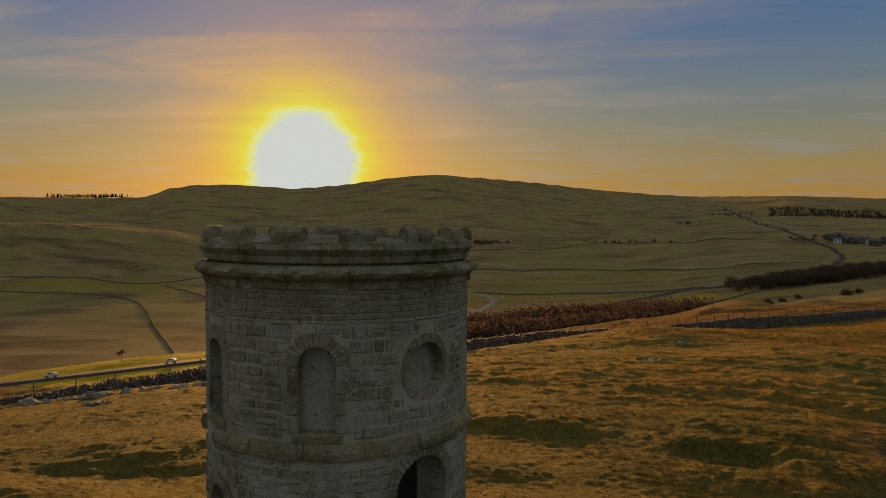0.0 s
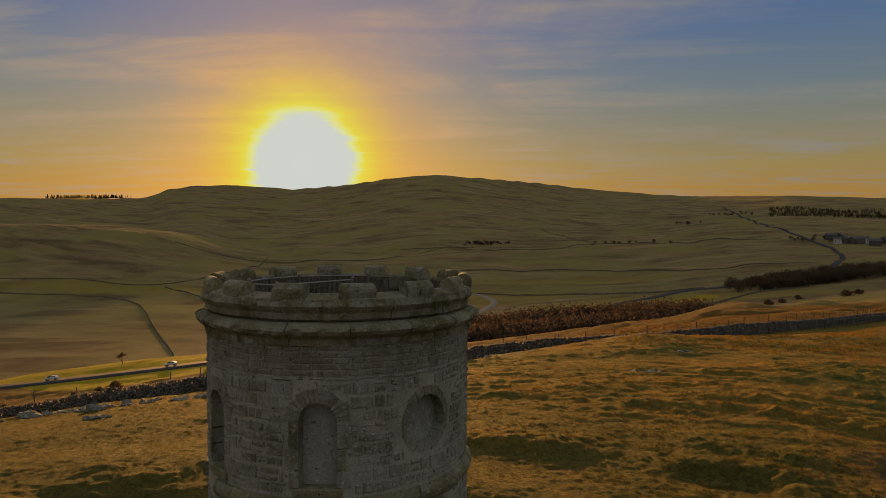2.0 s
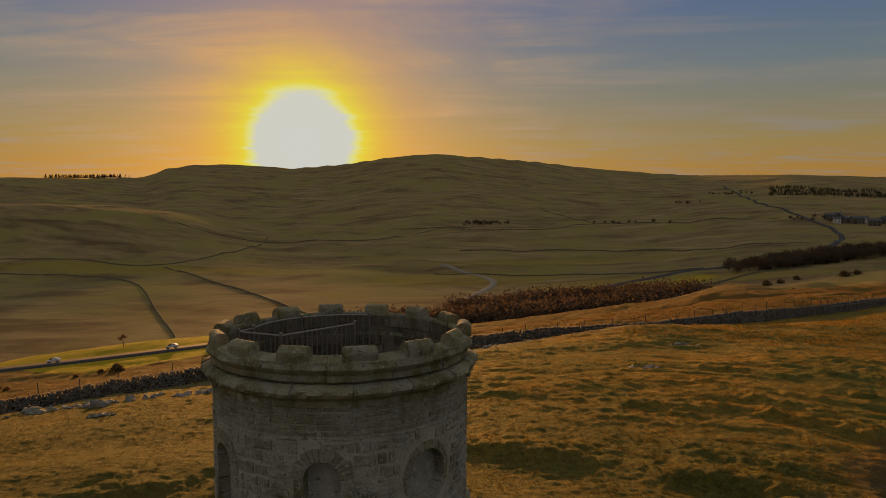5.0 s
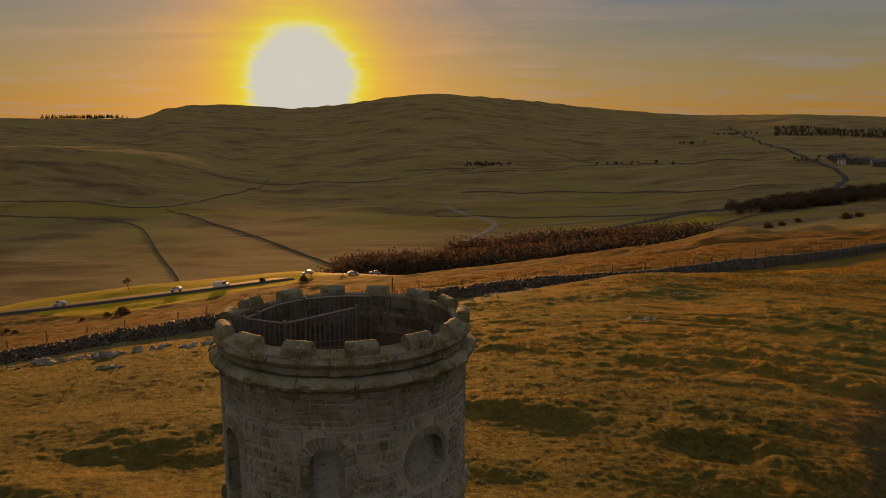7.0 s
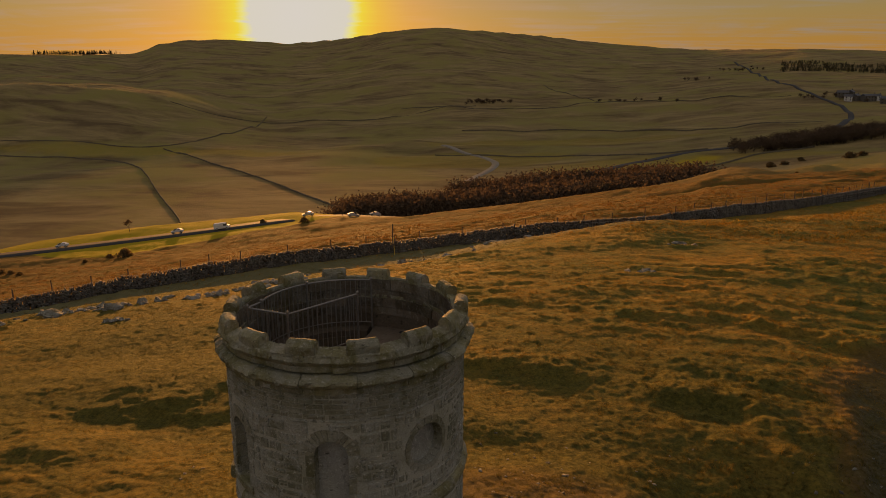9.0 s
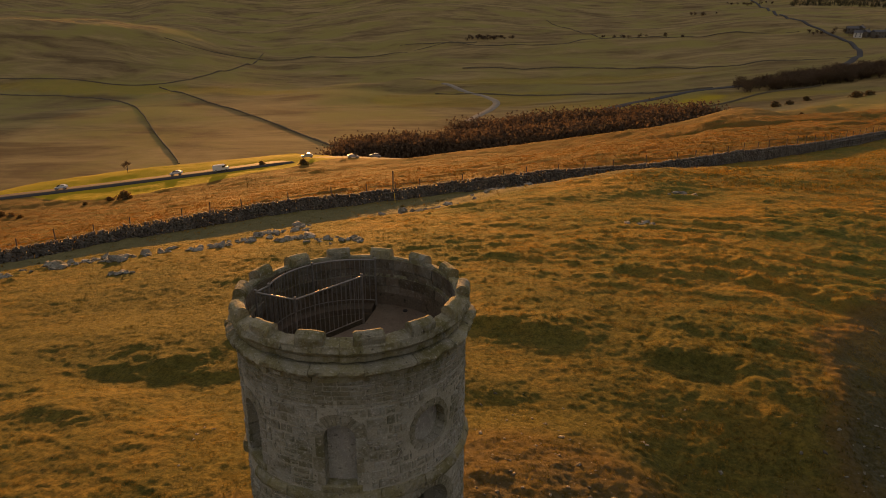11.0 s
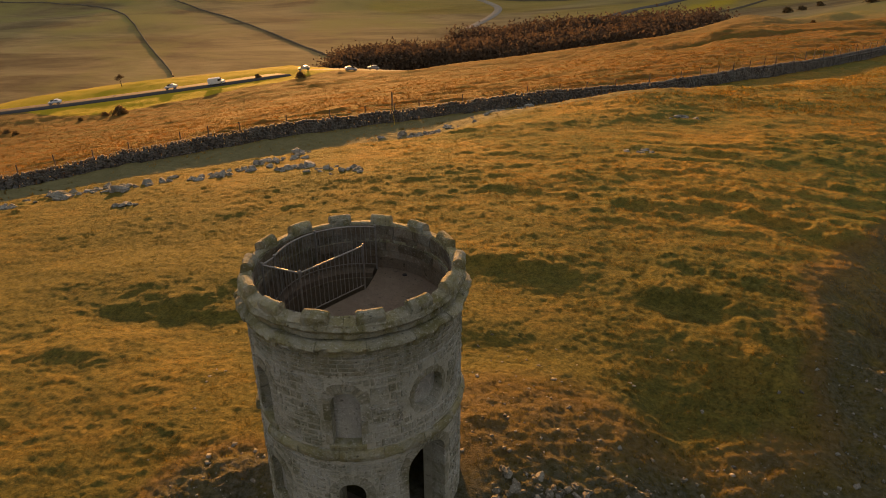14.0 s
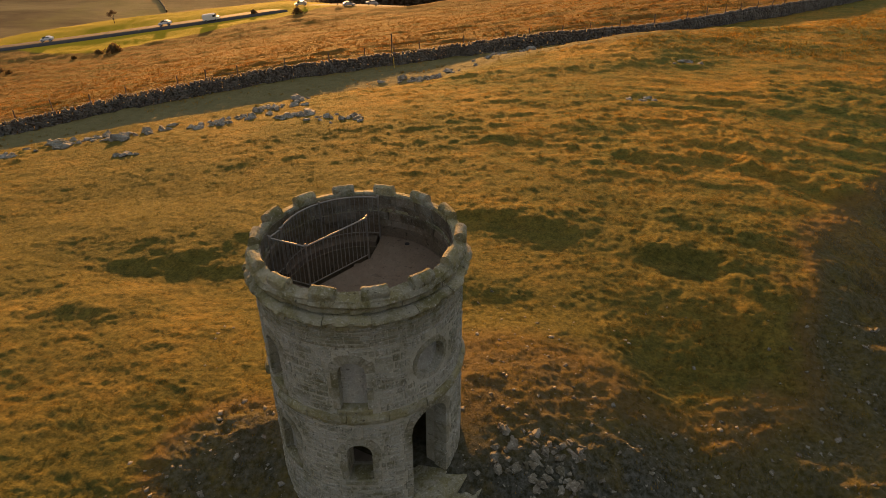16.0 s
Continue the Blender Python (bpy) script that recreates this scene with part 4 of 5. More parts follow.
def build_drystone_wall():
    rs = np.random.RandomState(5)
    wall = thing("drystone_wall", "long grey drystone field wall with upright coping stones", "wall", kind="structure")
    p = along(WALL_LINE, 0.25)
    p = p[p[:, 0] < 150]
    z = land(p[:, 0], p[:, 1])
    turn = np.arctan2(np.gradient(p[:, 1]), np.gradient(p[:, 0]))
    rows, cope = [], []
    for i, (x, y) in enumerate(p):
        top = 1.12 + 0.10 * math.sin(i * 0.05) + rs.uniform(-0.05, 0.05)
        near = x < 45
        n = 8 if near else 4
        side = np.array((-math.sin(turn[i]), math.cos(turn[i])))
        for k in range(n):
            h = top / n
            for s in ((-1, 1) if near else (0,)):
                off = s * (0.19 - 0.09 * k / n)
                sh = rs.uniform(-0.12, 0.12)
                rows.append((x + side[0] * off + math.cos(turn[i]) * sh, y + side[1] * off + math.sin(turn[i]) * sh, z[i] - 0.08 + h * (k + 0.5), turn[i] + rs.uniform(-0.08, 0.08), rs.uniform(0.16, 0.34), (0.30 if s else 0.62) + rs.uniform(-0.03, 0.05), h * rs.uniform(0.85, 1.2), rs.uniform(-0.1, 0.1)))
        for q in (-0.06, 0.06):
            if rs.rand() < 0.9:
                cope.append((x + math.cos(turn[i]) * q, y + math.sin(turn[i]) * q, z[i] + top + 0.04, turn[i], rs.uniform(0.06, 0.13), rs.uniform(0.28, 0.40), rs.uniform(0.16, 0.36), rs.uniform(-0.35, 0.35)))
    part("wall_stones", joined_blocks("wall_stones", rows, DRYSTONE), parent=wall, kind="stuff")
    part("coping_stones", joined_blocks("coping_stones", cope, DRYSTONE), parent=wall, kind="stuff", label="upright coping stones")


build_drystone_wall()


def build_fence():
    rs = random.Random(3)
    fence = thing("wire_fence", "weathered timber post and wire fence beside the field wall", "fence")
    p = along(WALL_LINE, 0.5)
    p = p[(p[:, 0] > -62) & (p[:, 0] < 62)]
    turn = np.arctan2(np.gradient(p[:, 1]), np.gradient(p[:, 0]))
    i, tops = 0, []
    while i < len(p):
        x, y = p[i, 0] - math.sin(turn[i]) * 0.9, p[i, 1] + math.cos(turn[i]) * 0.9
        z = ground_at(x, y)
        h = 1.95 + rs.uniform(-0.15, 0.28)
        bm = bmesh.new()
        tilt = (rs.uniform(-0.07, 0.07), rs.uniform(-0.05, 0.05))
        tube(bm, (x, y, z - 0.2), (x + tilt[0], y + tilt[1], z + h), 0.062, 0.05, 7)
        part("post", bm, TIMBER, fence)
        tops.append((x, y, z))
        i += rs.choice((5, 6, 6, 7, 9))
    for h in (0.95, 1.25, 1.5):
        bm = bmesh.new()
        sweep(bm, [(a[0], a[1], a[2] + h) for a in tops], 0.004, 3)
        part("wire", bm, STEEL, fence, "thin fence wire")
    pole = thing("pole", "tall timber pole with a yellow-sleeved stay wire", "pole")
    x, y = -10.45, 58.2
    z = ground_at(x, y)
    bm = bmesh.new()
    tube(bm, (x, y, z - 0.3), (x, y, z + 2.9), 0.085, 0.07, 9)
    part("shaft", bm, TIMBER, pole)
    bm = bmesh.new()
    g = ground_at(x + 0.75, y - 3.0)
    tube(bm, (x + 0.75, y - 3.0, g - 0.1), (x + 0.3, y - 1.2, z + 1.75), 0.03, n=6)
    part("stay_sleeve", bm, YELLOW, pole, "yellow plastic stay sleeve")


build_fence()


def build_rocks():
    rs = random.Random(21)
    shapes = [lumpy(k, 2, (1.25, 0.8, 0.7 + 0.12 * (k % 3)), 0.6) for k in range(7)]
    spots = [(-31.5, 26, 4), (-29.5, 26.3, 5), (-27, 27.6, 5), (-26, 28.2, 6), (-25, 28.9, 4), (-23, 28.6, 4), (-21.5, 29.5, 3), (-18, 30, 4), (-16.9, 30.7, 6), (-15.8, 31.4, 4), (-15.1, 33.8, 6), (-14, 34.8, 4), (-11.6, 30.7, 5), (-9.4, 29.6, 3), (-8, 28.9, 4),
             (-13, 37, 2), (-7.7, 48.5, 4), (-5.6, 48.3, 7), (-4.7, 49, 5), (-2.6, 50.6, 3), (-0.5, 53, 4), (1.0, 55.5, 4), (2.6, 57, 3), (16, 45, 3), (11, 33, 2), (-20, 24, 2)]
    for x, y, n in spots:
        for k in range(n * 2):
            s = rs.uniform(0.12, 0.38) * (1.5 if k == 0 else 0.9)
            a, b = x + rs.gauss(0, 0.75), y + rs.gauss(0, 0.5)
            ob = new("limestone_rock", rs.choice(shapes))
            ob.matrix_world = pose(a, b, ground_at(a, b) - 0.10 * s, rs.uniform(-12, 12), rs.uniform(-12, 12), rs.uniform(0, 360)) @ Matrix.Diagonal((s, s, s, 1))
            tagged(ob, "pale grey weathered limestone rock bedded in the turf", "rock", "limestone outcrop rocks")
    scarp = [me.copy() for me in shapes]
    for me in scarp:
        me.materials[0] = SCREE
    for k in range(90):
        a, b = 3.0 + rs.uniform(-0.2, 1.9), -0.35 + rs.uniform(-0.9, 0.9)
        if math.hypot(a, b) < 2.75 or (a < 3.6 and b < -0.75):
            continue
        s = rs.uniform(0.045, 0.13)
        ob = new("limestone_rock", rs.choice(scarp))
        ob.matrix_world = pose(a, b, ground_at(a, b) - 0.12 * s, rs.uniform(-25, 25), rs.uniform(-25, 25), rs.uniform(0, 360)) @ Matrix.Diagonal((s, s, s, 1))
        tagged(ob, "grey cracked limestone block in the scarp below the tower", "rock", "scarp blocks by the steps")
    # scree and small stones about the mound and the old quarry
    rows = []
    rn = np.random.RandomState(8)
    while len(rows) < 3600:
        x, y = rn.uniform(-6, 20), rn.uniform(-6, 8)
        if math.hypot(x, y) < 2.2 or rn.rand() > 0.1 + 1.2 * float(stony_ground(np.array([x]), np.array([y]))[0]) * (0.3 + 1.2 * float(fbm(np.array([x * 0.7]), np.array([y * 0.7]), 2)[0]) ** 2):
            continue
        rows.append((x, y, 0.015 + 0.10 * rn.rand() ** 5))
    xy = np.array(rows)
    z = land(xy[:, 0], xy[:, 1])
    made = [(x, y, zz - 0.02 * s, rn.uniform(0, 6.28), s * rn.uniform(1, 1.8), s * rn.uniform(0.8, 1.3), s * rn.uniform(0.3, 0.5), rn.uniform(-0.6, 0.6)) for (x, y, s), zz in zip(xy, z)]
    tagged(new("scree", joined_blocks("scree", made, SCREE)), "loose limestone scree lying about the foot of the tower", "stones", kind="stuff")
    # entrance steps
    steps = thing("entrance_steps", "worn curved stone steps leading up to the tower doorway", "steps")
    for k, (r1, top) in enumerate(((R + 0.45, 0.44), (R + 0.85, 0.29), (R + 1.25, 0.13), (R + 1.65, -0.03))):
        bm = lathe([(R + 0.012, -2.2), (r1, -2.2), (r1, top - 0.02), (r1 - 0.02, top), (R + 0.012, top)], 12, 50.5 - 15 + k * 1.5, 50.5 + 20 + 2.0 * k, 0.004, k)
        part("step", bm, GRIT, steps)


build_rocks()


# ---- grass ----
def sward(x, y):
    """How the sward is tufted, 0 to 1."""
    return fbm(x * 2.3, y * 2.9, 3, 0.65)


def blades(n, lo, hi, power, tall, wide, B, seed, az0=-62, az1=52):
    rs = np.random.RandomState(seed)
    az = np.radians(rs.uniform(az0, az1, n))
    d = lo * np.exp(rs.rand(n) ** power * math.log(hi / lo))
    x, y = VIEW[0] + d * np.sin(az), VIEW[1] + d * np.cos(az)
    clump = fbm(x * 0.9, y * 1.1, 3) if tall < 0.1 else np.clip(1.6 * fbm(x * 0.30, y * 0.85 - x * 0.15, 3) - 0.3, 0, 1)
    stony = stony_ground(x, y)
    keep = (rs.rand(n) > 0.55 * grazed_and_shaded(x, y)) & (np.hypot(x, y) > 2.25) & (clump + 0.5 * rs.rand(n) > 0.55) & (rs.rand(n) > 0.8 * stony) & (near_line(x, y, along(ROAD_LINE, 5.0)[:90]) > 24)
    x, y, d, clump = x[keep], y[keep], d[keep], clump[keep]
    z = land(x, y)
    n = len(x)
    calm = (1 - smooth(3, 9, x)) * (1 - smooth(8, 24, y))
    h = tall * (0.35 + 0.65 * rs.rand(n) ** 2) * (0.5 + clump) * (1 - 0.45 * calm) * (0.35 + 1.3 * sward(x, y))
    verts = np.zeros((n, B, 3, 3))
    for b in range(B):
        a = rs.uniform(0, math.tau, n)
        lean = rs.uniform(0.4, 1.3, n) * h
        off = rs.uniform(0.0, 0.12, n) * (tall / 0.1)
        cx, cy = x + off * np.cos(a * 3.1), y + off * np.sin(a * 3.1)
        w = wide * (0.6 + 0.8 * rs.rand(n))
        px, py = -np.sin(a) * w, np.cos(a) * w
        verts[:, b, 0] = np.stack((cx - px, cy - py, z - 0.03), 1)
        verts[:, b, 1] = np.stack((cx + px, cy + py, z - 0.03), 1)
        verts[:, b, 2] = np.stack((cx + np.cos(a) * lean, cy + np.sin(a) * lean, z + h), 1)
    wy = np.interp(x, [q[0] for q in WALL_LINE], [q[1] for q in WALL_LINE])
    shelf = (y < wy) & (y > wy - 9)
    past = y > wy
    top = lambda dx, dy: land(x + dx, y + dy) + 0.13 * sward(x + dx, y + dy)
    lie = np.stack((top(-0.07, 0) - top(0.07, 0), top(0, -0.07) - top(0, 0.07), np.full(n, 0.14)), 1)
    lie = (lie / np.linalg.norm(lie, axis=1)[:, None])[:, None, :] + rs.normal(0, 0.12, (n, B, 3))
    lie = np.repeat(lie[:, :, None, :], 3, 2)
    near = ~past & ~(shelf & (rs.rand(n) < 0.8))
    return verts[near].reshape(-1, 3), verts[past].reshape(-1, 3), lie[near].reshape(-1, 3), lie[past].reshape(-1, 3)


def build_grass():
    sets = [blades(190000, 9.0, 75.0, 0.8, 0.085, 0.013, 5, 31), blades(105000, 60.0, 230.0, 0.7, 0.20, 0.05, 4, 32, -46, 39)]
    for k, mat, label in ((0, BLADES, "dry straw-coloured tussock grass covering the hillside"), (1, HEATH_BLADES, "rusty moor grass growing beyond the field wall")):
        v = np.concatenate([q[k] for q in sets])
        me = fast_mesh("grass", v, np.arange(len(v)).reshape(-1, 3), mat)
        me.attributes.new("graze_shade", "FLOAT", "POINT").data.foreach_set("value", grazed_and_shaded(v[:, 0], v[:, 1]).astype(np.float32))
        lie = np.concatenate([q[k + 2] for q in sets])
        me.attributes.new("lie", "FLOAT_VECTOR", "POINT").data.foreach_set("vector", lie.astype(np.float32).ravel())
        tagged(new("grass", me), label, "grass", kind="stuff")


build_grass()


# ---- road and its traffic ----
def ribbon(name, line, width, lift, mat, step=4.0):
    p = along(line, step)
    t = np.stack((np.gradient(p[:, 0]), np.gradient(p[:, 1])), 1)
    t /= np.linalg.norm(t, axis=1)[:, None]
    nrm = np.stack((-t[:, 1], t[:, 0]), 1)
    zc = land(p[:, 0], p[:, 1], False) + lift + 0.9 * smooth(420, 900, np.hypot(p[:, 0], p[:, 1]))
    zc = np.convolve(np.pad(zc, 3, mode="edge"), np.ones(7) / 7, mode="valid")
    half = (width / 2 * (1 - 0.5 * smooth(450, 850, np.hypot(p[:, 0], p[:, 1]))))[:, None]
    L, Rr = p + nrm * half, p - nrm * half
    n = len(p)
    v = np.concatenate((np.column_stack((L, zc)), np.column_stack((Rr, zc)), np.column_stack((L + nrm * 0.6, zc - 0.9)), np.column_stack((Rr - nrm * 0.6, zc - 0.9))))
    i = np.arange(n - 1)
    f = np.concatenate((np.stack((i, i + n, i + n + 1, i + 1), 1), np.stack((i + 2 * n, i, i + 1, i + 2 * n + 1), 1), np.stack((i + n, i + 3 * n, i + 3 * n + 1, i + n + 1), 1)))
    return fast_mesh(name, v, f, mat)


tagged(new("road", ribbon("road", ROAD_LINE, 7.0, 0.16, ASPHALT)), "grey two-lane moorland road crossing the valley", "road", kind="structure")


def car_mesh(length, width, height, van=False):
    """Side outline swept across the car: verts narrower at roof height."""
    l, h = length / 2, height
    if van:
        side = [(-l, 0.35), (-l, h * 0.95), (-l + 0.15, h), (l - 1.5, h), (l - 0.75, h * 0.62), (l - 0.08, h * 0.52), (l, 0.4)]
    else:
        side = [(-l, 0.35), (-l + 0.03, h * 0.62), (-l + 0.35, h * 0.70), (-l + 1.0, h * 0.98), (-l + 1.9, h), (l - 1.95, h * 0.93), (l - 1.15, h * 0.66), (l - 0.15, h * 0.55), (l, 0.42)]
    bm = bmesh.new()
    rings = []
    for s in (-1, 1):
        rings.append([bm.verts.new((x, s * width / 2 * (1 - 0.14 * max(0, z - h * 0.6) / (h * 0.4)), z)) for x, z in side])
    k = len(side)
    for i in range(k):
        bm.faces.new((rings[0][i], rings[0][(i + 1) % k], rings[1][(i + 1) % k], rings[1][i]))
    bm.faces.new(rings[0][::-1]), bm.faces.new(rings[1])
    bmesh.ops.recalc_face_normals(bm, faces=bm.faces)
    bmesh.ops.bevel(bm, geom=list(bm.edges), offset=0.06, segments=2, affect="EDGES")
    return bm


def build_car(name, label, paint, van=False):
    length, width, height = (4.9, 1.9, 2.1) if van else (3.85, 1.66, 1.45)
    car = thing(name, label, "van" if van else "car", "traffic on the road")
    part("body", car_mesh(length, width, height, van), paint, car)
    for s in (-1, 1):
        bm = bmesh.new()
        if van:
            box(bm, (length / 2 - 1.75, s * width / 2 - 0.09, height * 0.58), (length / 2 - 0.95, s * width / 2 + 0.004 * s + 0.0, height * 0.85), 0.03)
        else:
            box(bm, (-1.25, s * (width / 2 - 0.10) - 0.03, 0.96), (0.75, s * (width / 2 - 0.10) + 0.05, 1.28), 0.03)
        part("side_window", bm, GLASS_DARK, car)
    bm = bmesh.new()
    if van:
        box(bm, (length / 2 - 1.25, -0.75, height * 0.64), (length / 2 - 0.78, 0.75, height * 0.86), 0.03)
    else:
        box(bm, (0.75, -0.66, 1.0), (1.05, 0.66, 1.27), 0.03)
    part("windscreen", bm, GLASS_DARK, car)
    for x in (-length * 0.31, length * 0.32):
        for s in (-1, 1):
            bm = bmesh.new()
            tube(bm, (x, s * (width / 2 - 0.2), 0.32), (x, s * (width / 2 + 0.01), 0.32), 0.33, n=16)
            wheel = part("wheel", bm, RUBBER, car)
            bm = bmesh.new()
            tube(bm, (x, s * (width / 2 + 0.008), 0.32), (x, s * (width / 2 + 0.03), 0.32), 0.2, n=12)
            part("rim", bm, SILVER_PAINT, wheel)
    for s in (-1, 1):
        bm = bmesh.new()
        box(bm, (length / 2 - 0.08, s * width * 0.36 - 0.14, 0.62), (length / 2 + 0.01, s * width * 0.36 + 0.14, 0.78), 0.03)
        part("headlight", bm, WHITE_PAINT, car)
    return car


def place_on_road(car, x, side):
    p = along(ROAD_LINE, 0.5)
    i = int(np.argmin(np.abs(p[:2000, 0] - x) + 1e6 * (p[:2000, 1] > 260)))
    t = p[i + 4] - p[i - 4]
    a = math.atan2(t[1], t[0])
    q = p[i] + np.array((-math.sin(a), math.cos(a))) * 1.7 * side
    z = float(land(np.array([p[i][0]]), np.array([p[i][1]]), False)[0]) + 0.16
    z2 = float(land(np.array([p[i + 4][0]]), np.array([p[i + 4][1]]), False)[0]) + 0.16
    slope = math.degrees(math.atan2(z2 - z, 2.0))
    turn = math.degrees(a) + (180 if side > 0 else 0)
    return pose(q[0], q[1], z, 0, 0, turn) @ pose(0, 0, 0, 0, -slope if side < 0 else slope, 0)


def build_traffic():
    car = build_car("car", "small white hatchback driving on the moorland road", WHITE_PAINT)
    car.matrix_world = place_on_road(car, -141, 1)
    for x in (-107,):
        copy_thing(car, place_on_road(car, x, 1))
    grey = build_car("car", "silver hatchback driving on the moorland road", SILVER_PAINT)
    grey.matrix_world = place_on_road(grey, -66, 1)
    copy_thing(grey, place_on_road(grey, -52, -1))
    copy_thing(grey, place_on_road(grey, -45, 1))
    van = build_car("van", "plain white panel van driving on the moorland road", WHITE_PAINT, True)
    van.matrix_world = place_on_road(van, -92, -1)


build_traffic()


# ---- trees, woods, hedges ----
def tree_parts(seed, height, spread, depth=3, sprays=26, big=1.0):
    """Trunk with limbs, and a crown of many small sprays: two sets of verts and faces."""
    rs = random.Random(seed)
    bm = bmesh.new()
    tips = []

    def limb(a, way, length, r, level):
        b = a + way * length
        tube(bm, a, b, r, r * 0.6, 5 if level else 7)
        if level >= depth:
            tips.append(b)
            return
        for k in range(rs.choice((2, 3, 3))):
            w = (way + Vector((rs.uniform(-1, 1), rs.uniform(-1, 1), rs.uniform(-0.2, 0.7))) * (0.75 * spread)).normalized()
            limb(a + way * length * rs.uniform(0.6, 1.0), w, length * rs.uniform(0.55, 0.8), r * 0.55, level + 1)

    limb(Vector((0, 0, -0.3)), Vector((rs.uniform(-0.08, 0.08), rs.uniform(-0.08, 0.08), 1)).normalized(), height * 0.36, height * 0.022, 0)
    v, f = [], []
    for t in tips:
        for _ in range(sprays):
            c = t + Vector((rs.gauss(0, 1), rs.gauss(0, 1), rs.gauss(0, 0.8))) * height * 0.055 * big
            d = Vector((rs.gauss(0, 1), rs.gauss(0, 1), rs.gauss(0.5, 1))).normalized()
            e = d.orthogonal().normalized() * height * 0.012 * big
            k = len(v)
            v += [c - e, c + e, c + d * height * 0.055]
            f.append((k, k + 1, k + 2))
    return bm, v, f


def bush_parts(seed, size):
    rs = random.Random(seed)
    v, f = [], []
    for _ in range(420):
        a, b = rs.uniform(0, math.tau), rs.uniform(0, 1)
        q = size * (0.55 + 0.45 * noise.noise((math.cos(a) * 1.5 + seed, math.sin(a) * 1.5, b * 2)))
        c = Vector((math.cos(a) * q * math.sqrt(1 - b * b) * 1.3, math.sin(a) * q * math.sqrt(1 - b * b), size * 0.75 * b)) * rs.uniform(0.55, 1.05)
        d = Vector((rs.gauss(0, 1), rs.gauss(0, 1), rs.gauss(0.4, 1))).normalized()
        e = d.orthogonal().normalized() * size * 0.07
        k = len(v)
        v += [c - e, c + e, c + d * size * 0.2]
        f.append((k, k + 1, k + 2))
    return v, f


def conifer_parts(seed):
    rs = random.Random(seed)
    v, f = [], []
    for i in range(150):
        h = rs.uniform(0.12, 1.0)
        a, q = rs.uniform(0, math.tau), 0.34 * (1.05 - h) * rs.uniform(0.5, 1.1)
        c = Vector((math.cos(a) * q * 0.3, math.sin(a) * q * 0.3, h))
        tip = Vector((math.cos(a) * q, math.sin(a) * q, h - 0.05))
        e = Vector((-math.sin(a), math.cos(a), 0)) * 0.03
        k = len(v)
        v += [c - e, c + e, tip]
        f.append((k, k + 1, k + 2))
    return v, f


def build_bushes():
    made = []
    for k in range(3):
        v, f = bush_parts(k, 1.0)
        made.append((mesh_of("foliage", v, f, GORSE), None))
    rs = random.Random(2)
    spots = [(-109, 165, 2.9), (-113, 164, 1.5), (-118, 160, 1.2), (-64, 190, 2.3), (-132, 149, 1.6), (-136, 150, 2.0), (-128, 147, 1.2), (140, 384, 4.0), (148, 386, 3.0), (175, 371, 4.5), (182, 373, 3.5), (98, 237, 1.2), (160, 395, 3.0), (-150, 158, 1.4), (-80, 196.5, 1.6)]
    for x, y, s in spots:
        b = thing("bush", "dark wind-clipped hawthorn bush on rough grass", "bush", "scattered bushes", at=(x, y, ground_at(x, y)), turn=rs.uniform(0, 360))
        b.scale = (s, s, s)
        bm = bmesh.new()
        for a in range(4):
            tube(bm, (0, 0, -0.1), (0.3 * math.cos(a * 1.7), 0.3 * math.sin(a * 1.7), 0.5), 0.04, 0.02, 5)
        part("stems", bm, BARK, b)
        part("foliage", rs.choice(made)[0], None, b)
    for k, (x, y, h) in enumerate(((-128, 199, 5.0), (-56, 206, 4.5))):
        t = thing("tree", "small bare winter tree standing by the road", "tree", at=(x, y, ground_at(x, y)))
        bm, v, f = tree_parts(60 + k, h, 1.0)
        part("trunk", bm, BARK, t)
        part("crown", mesh_of("crown", v, f, TWIG), None, t)


build_bushes()


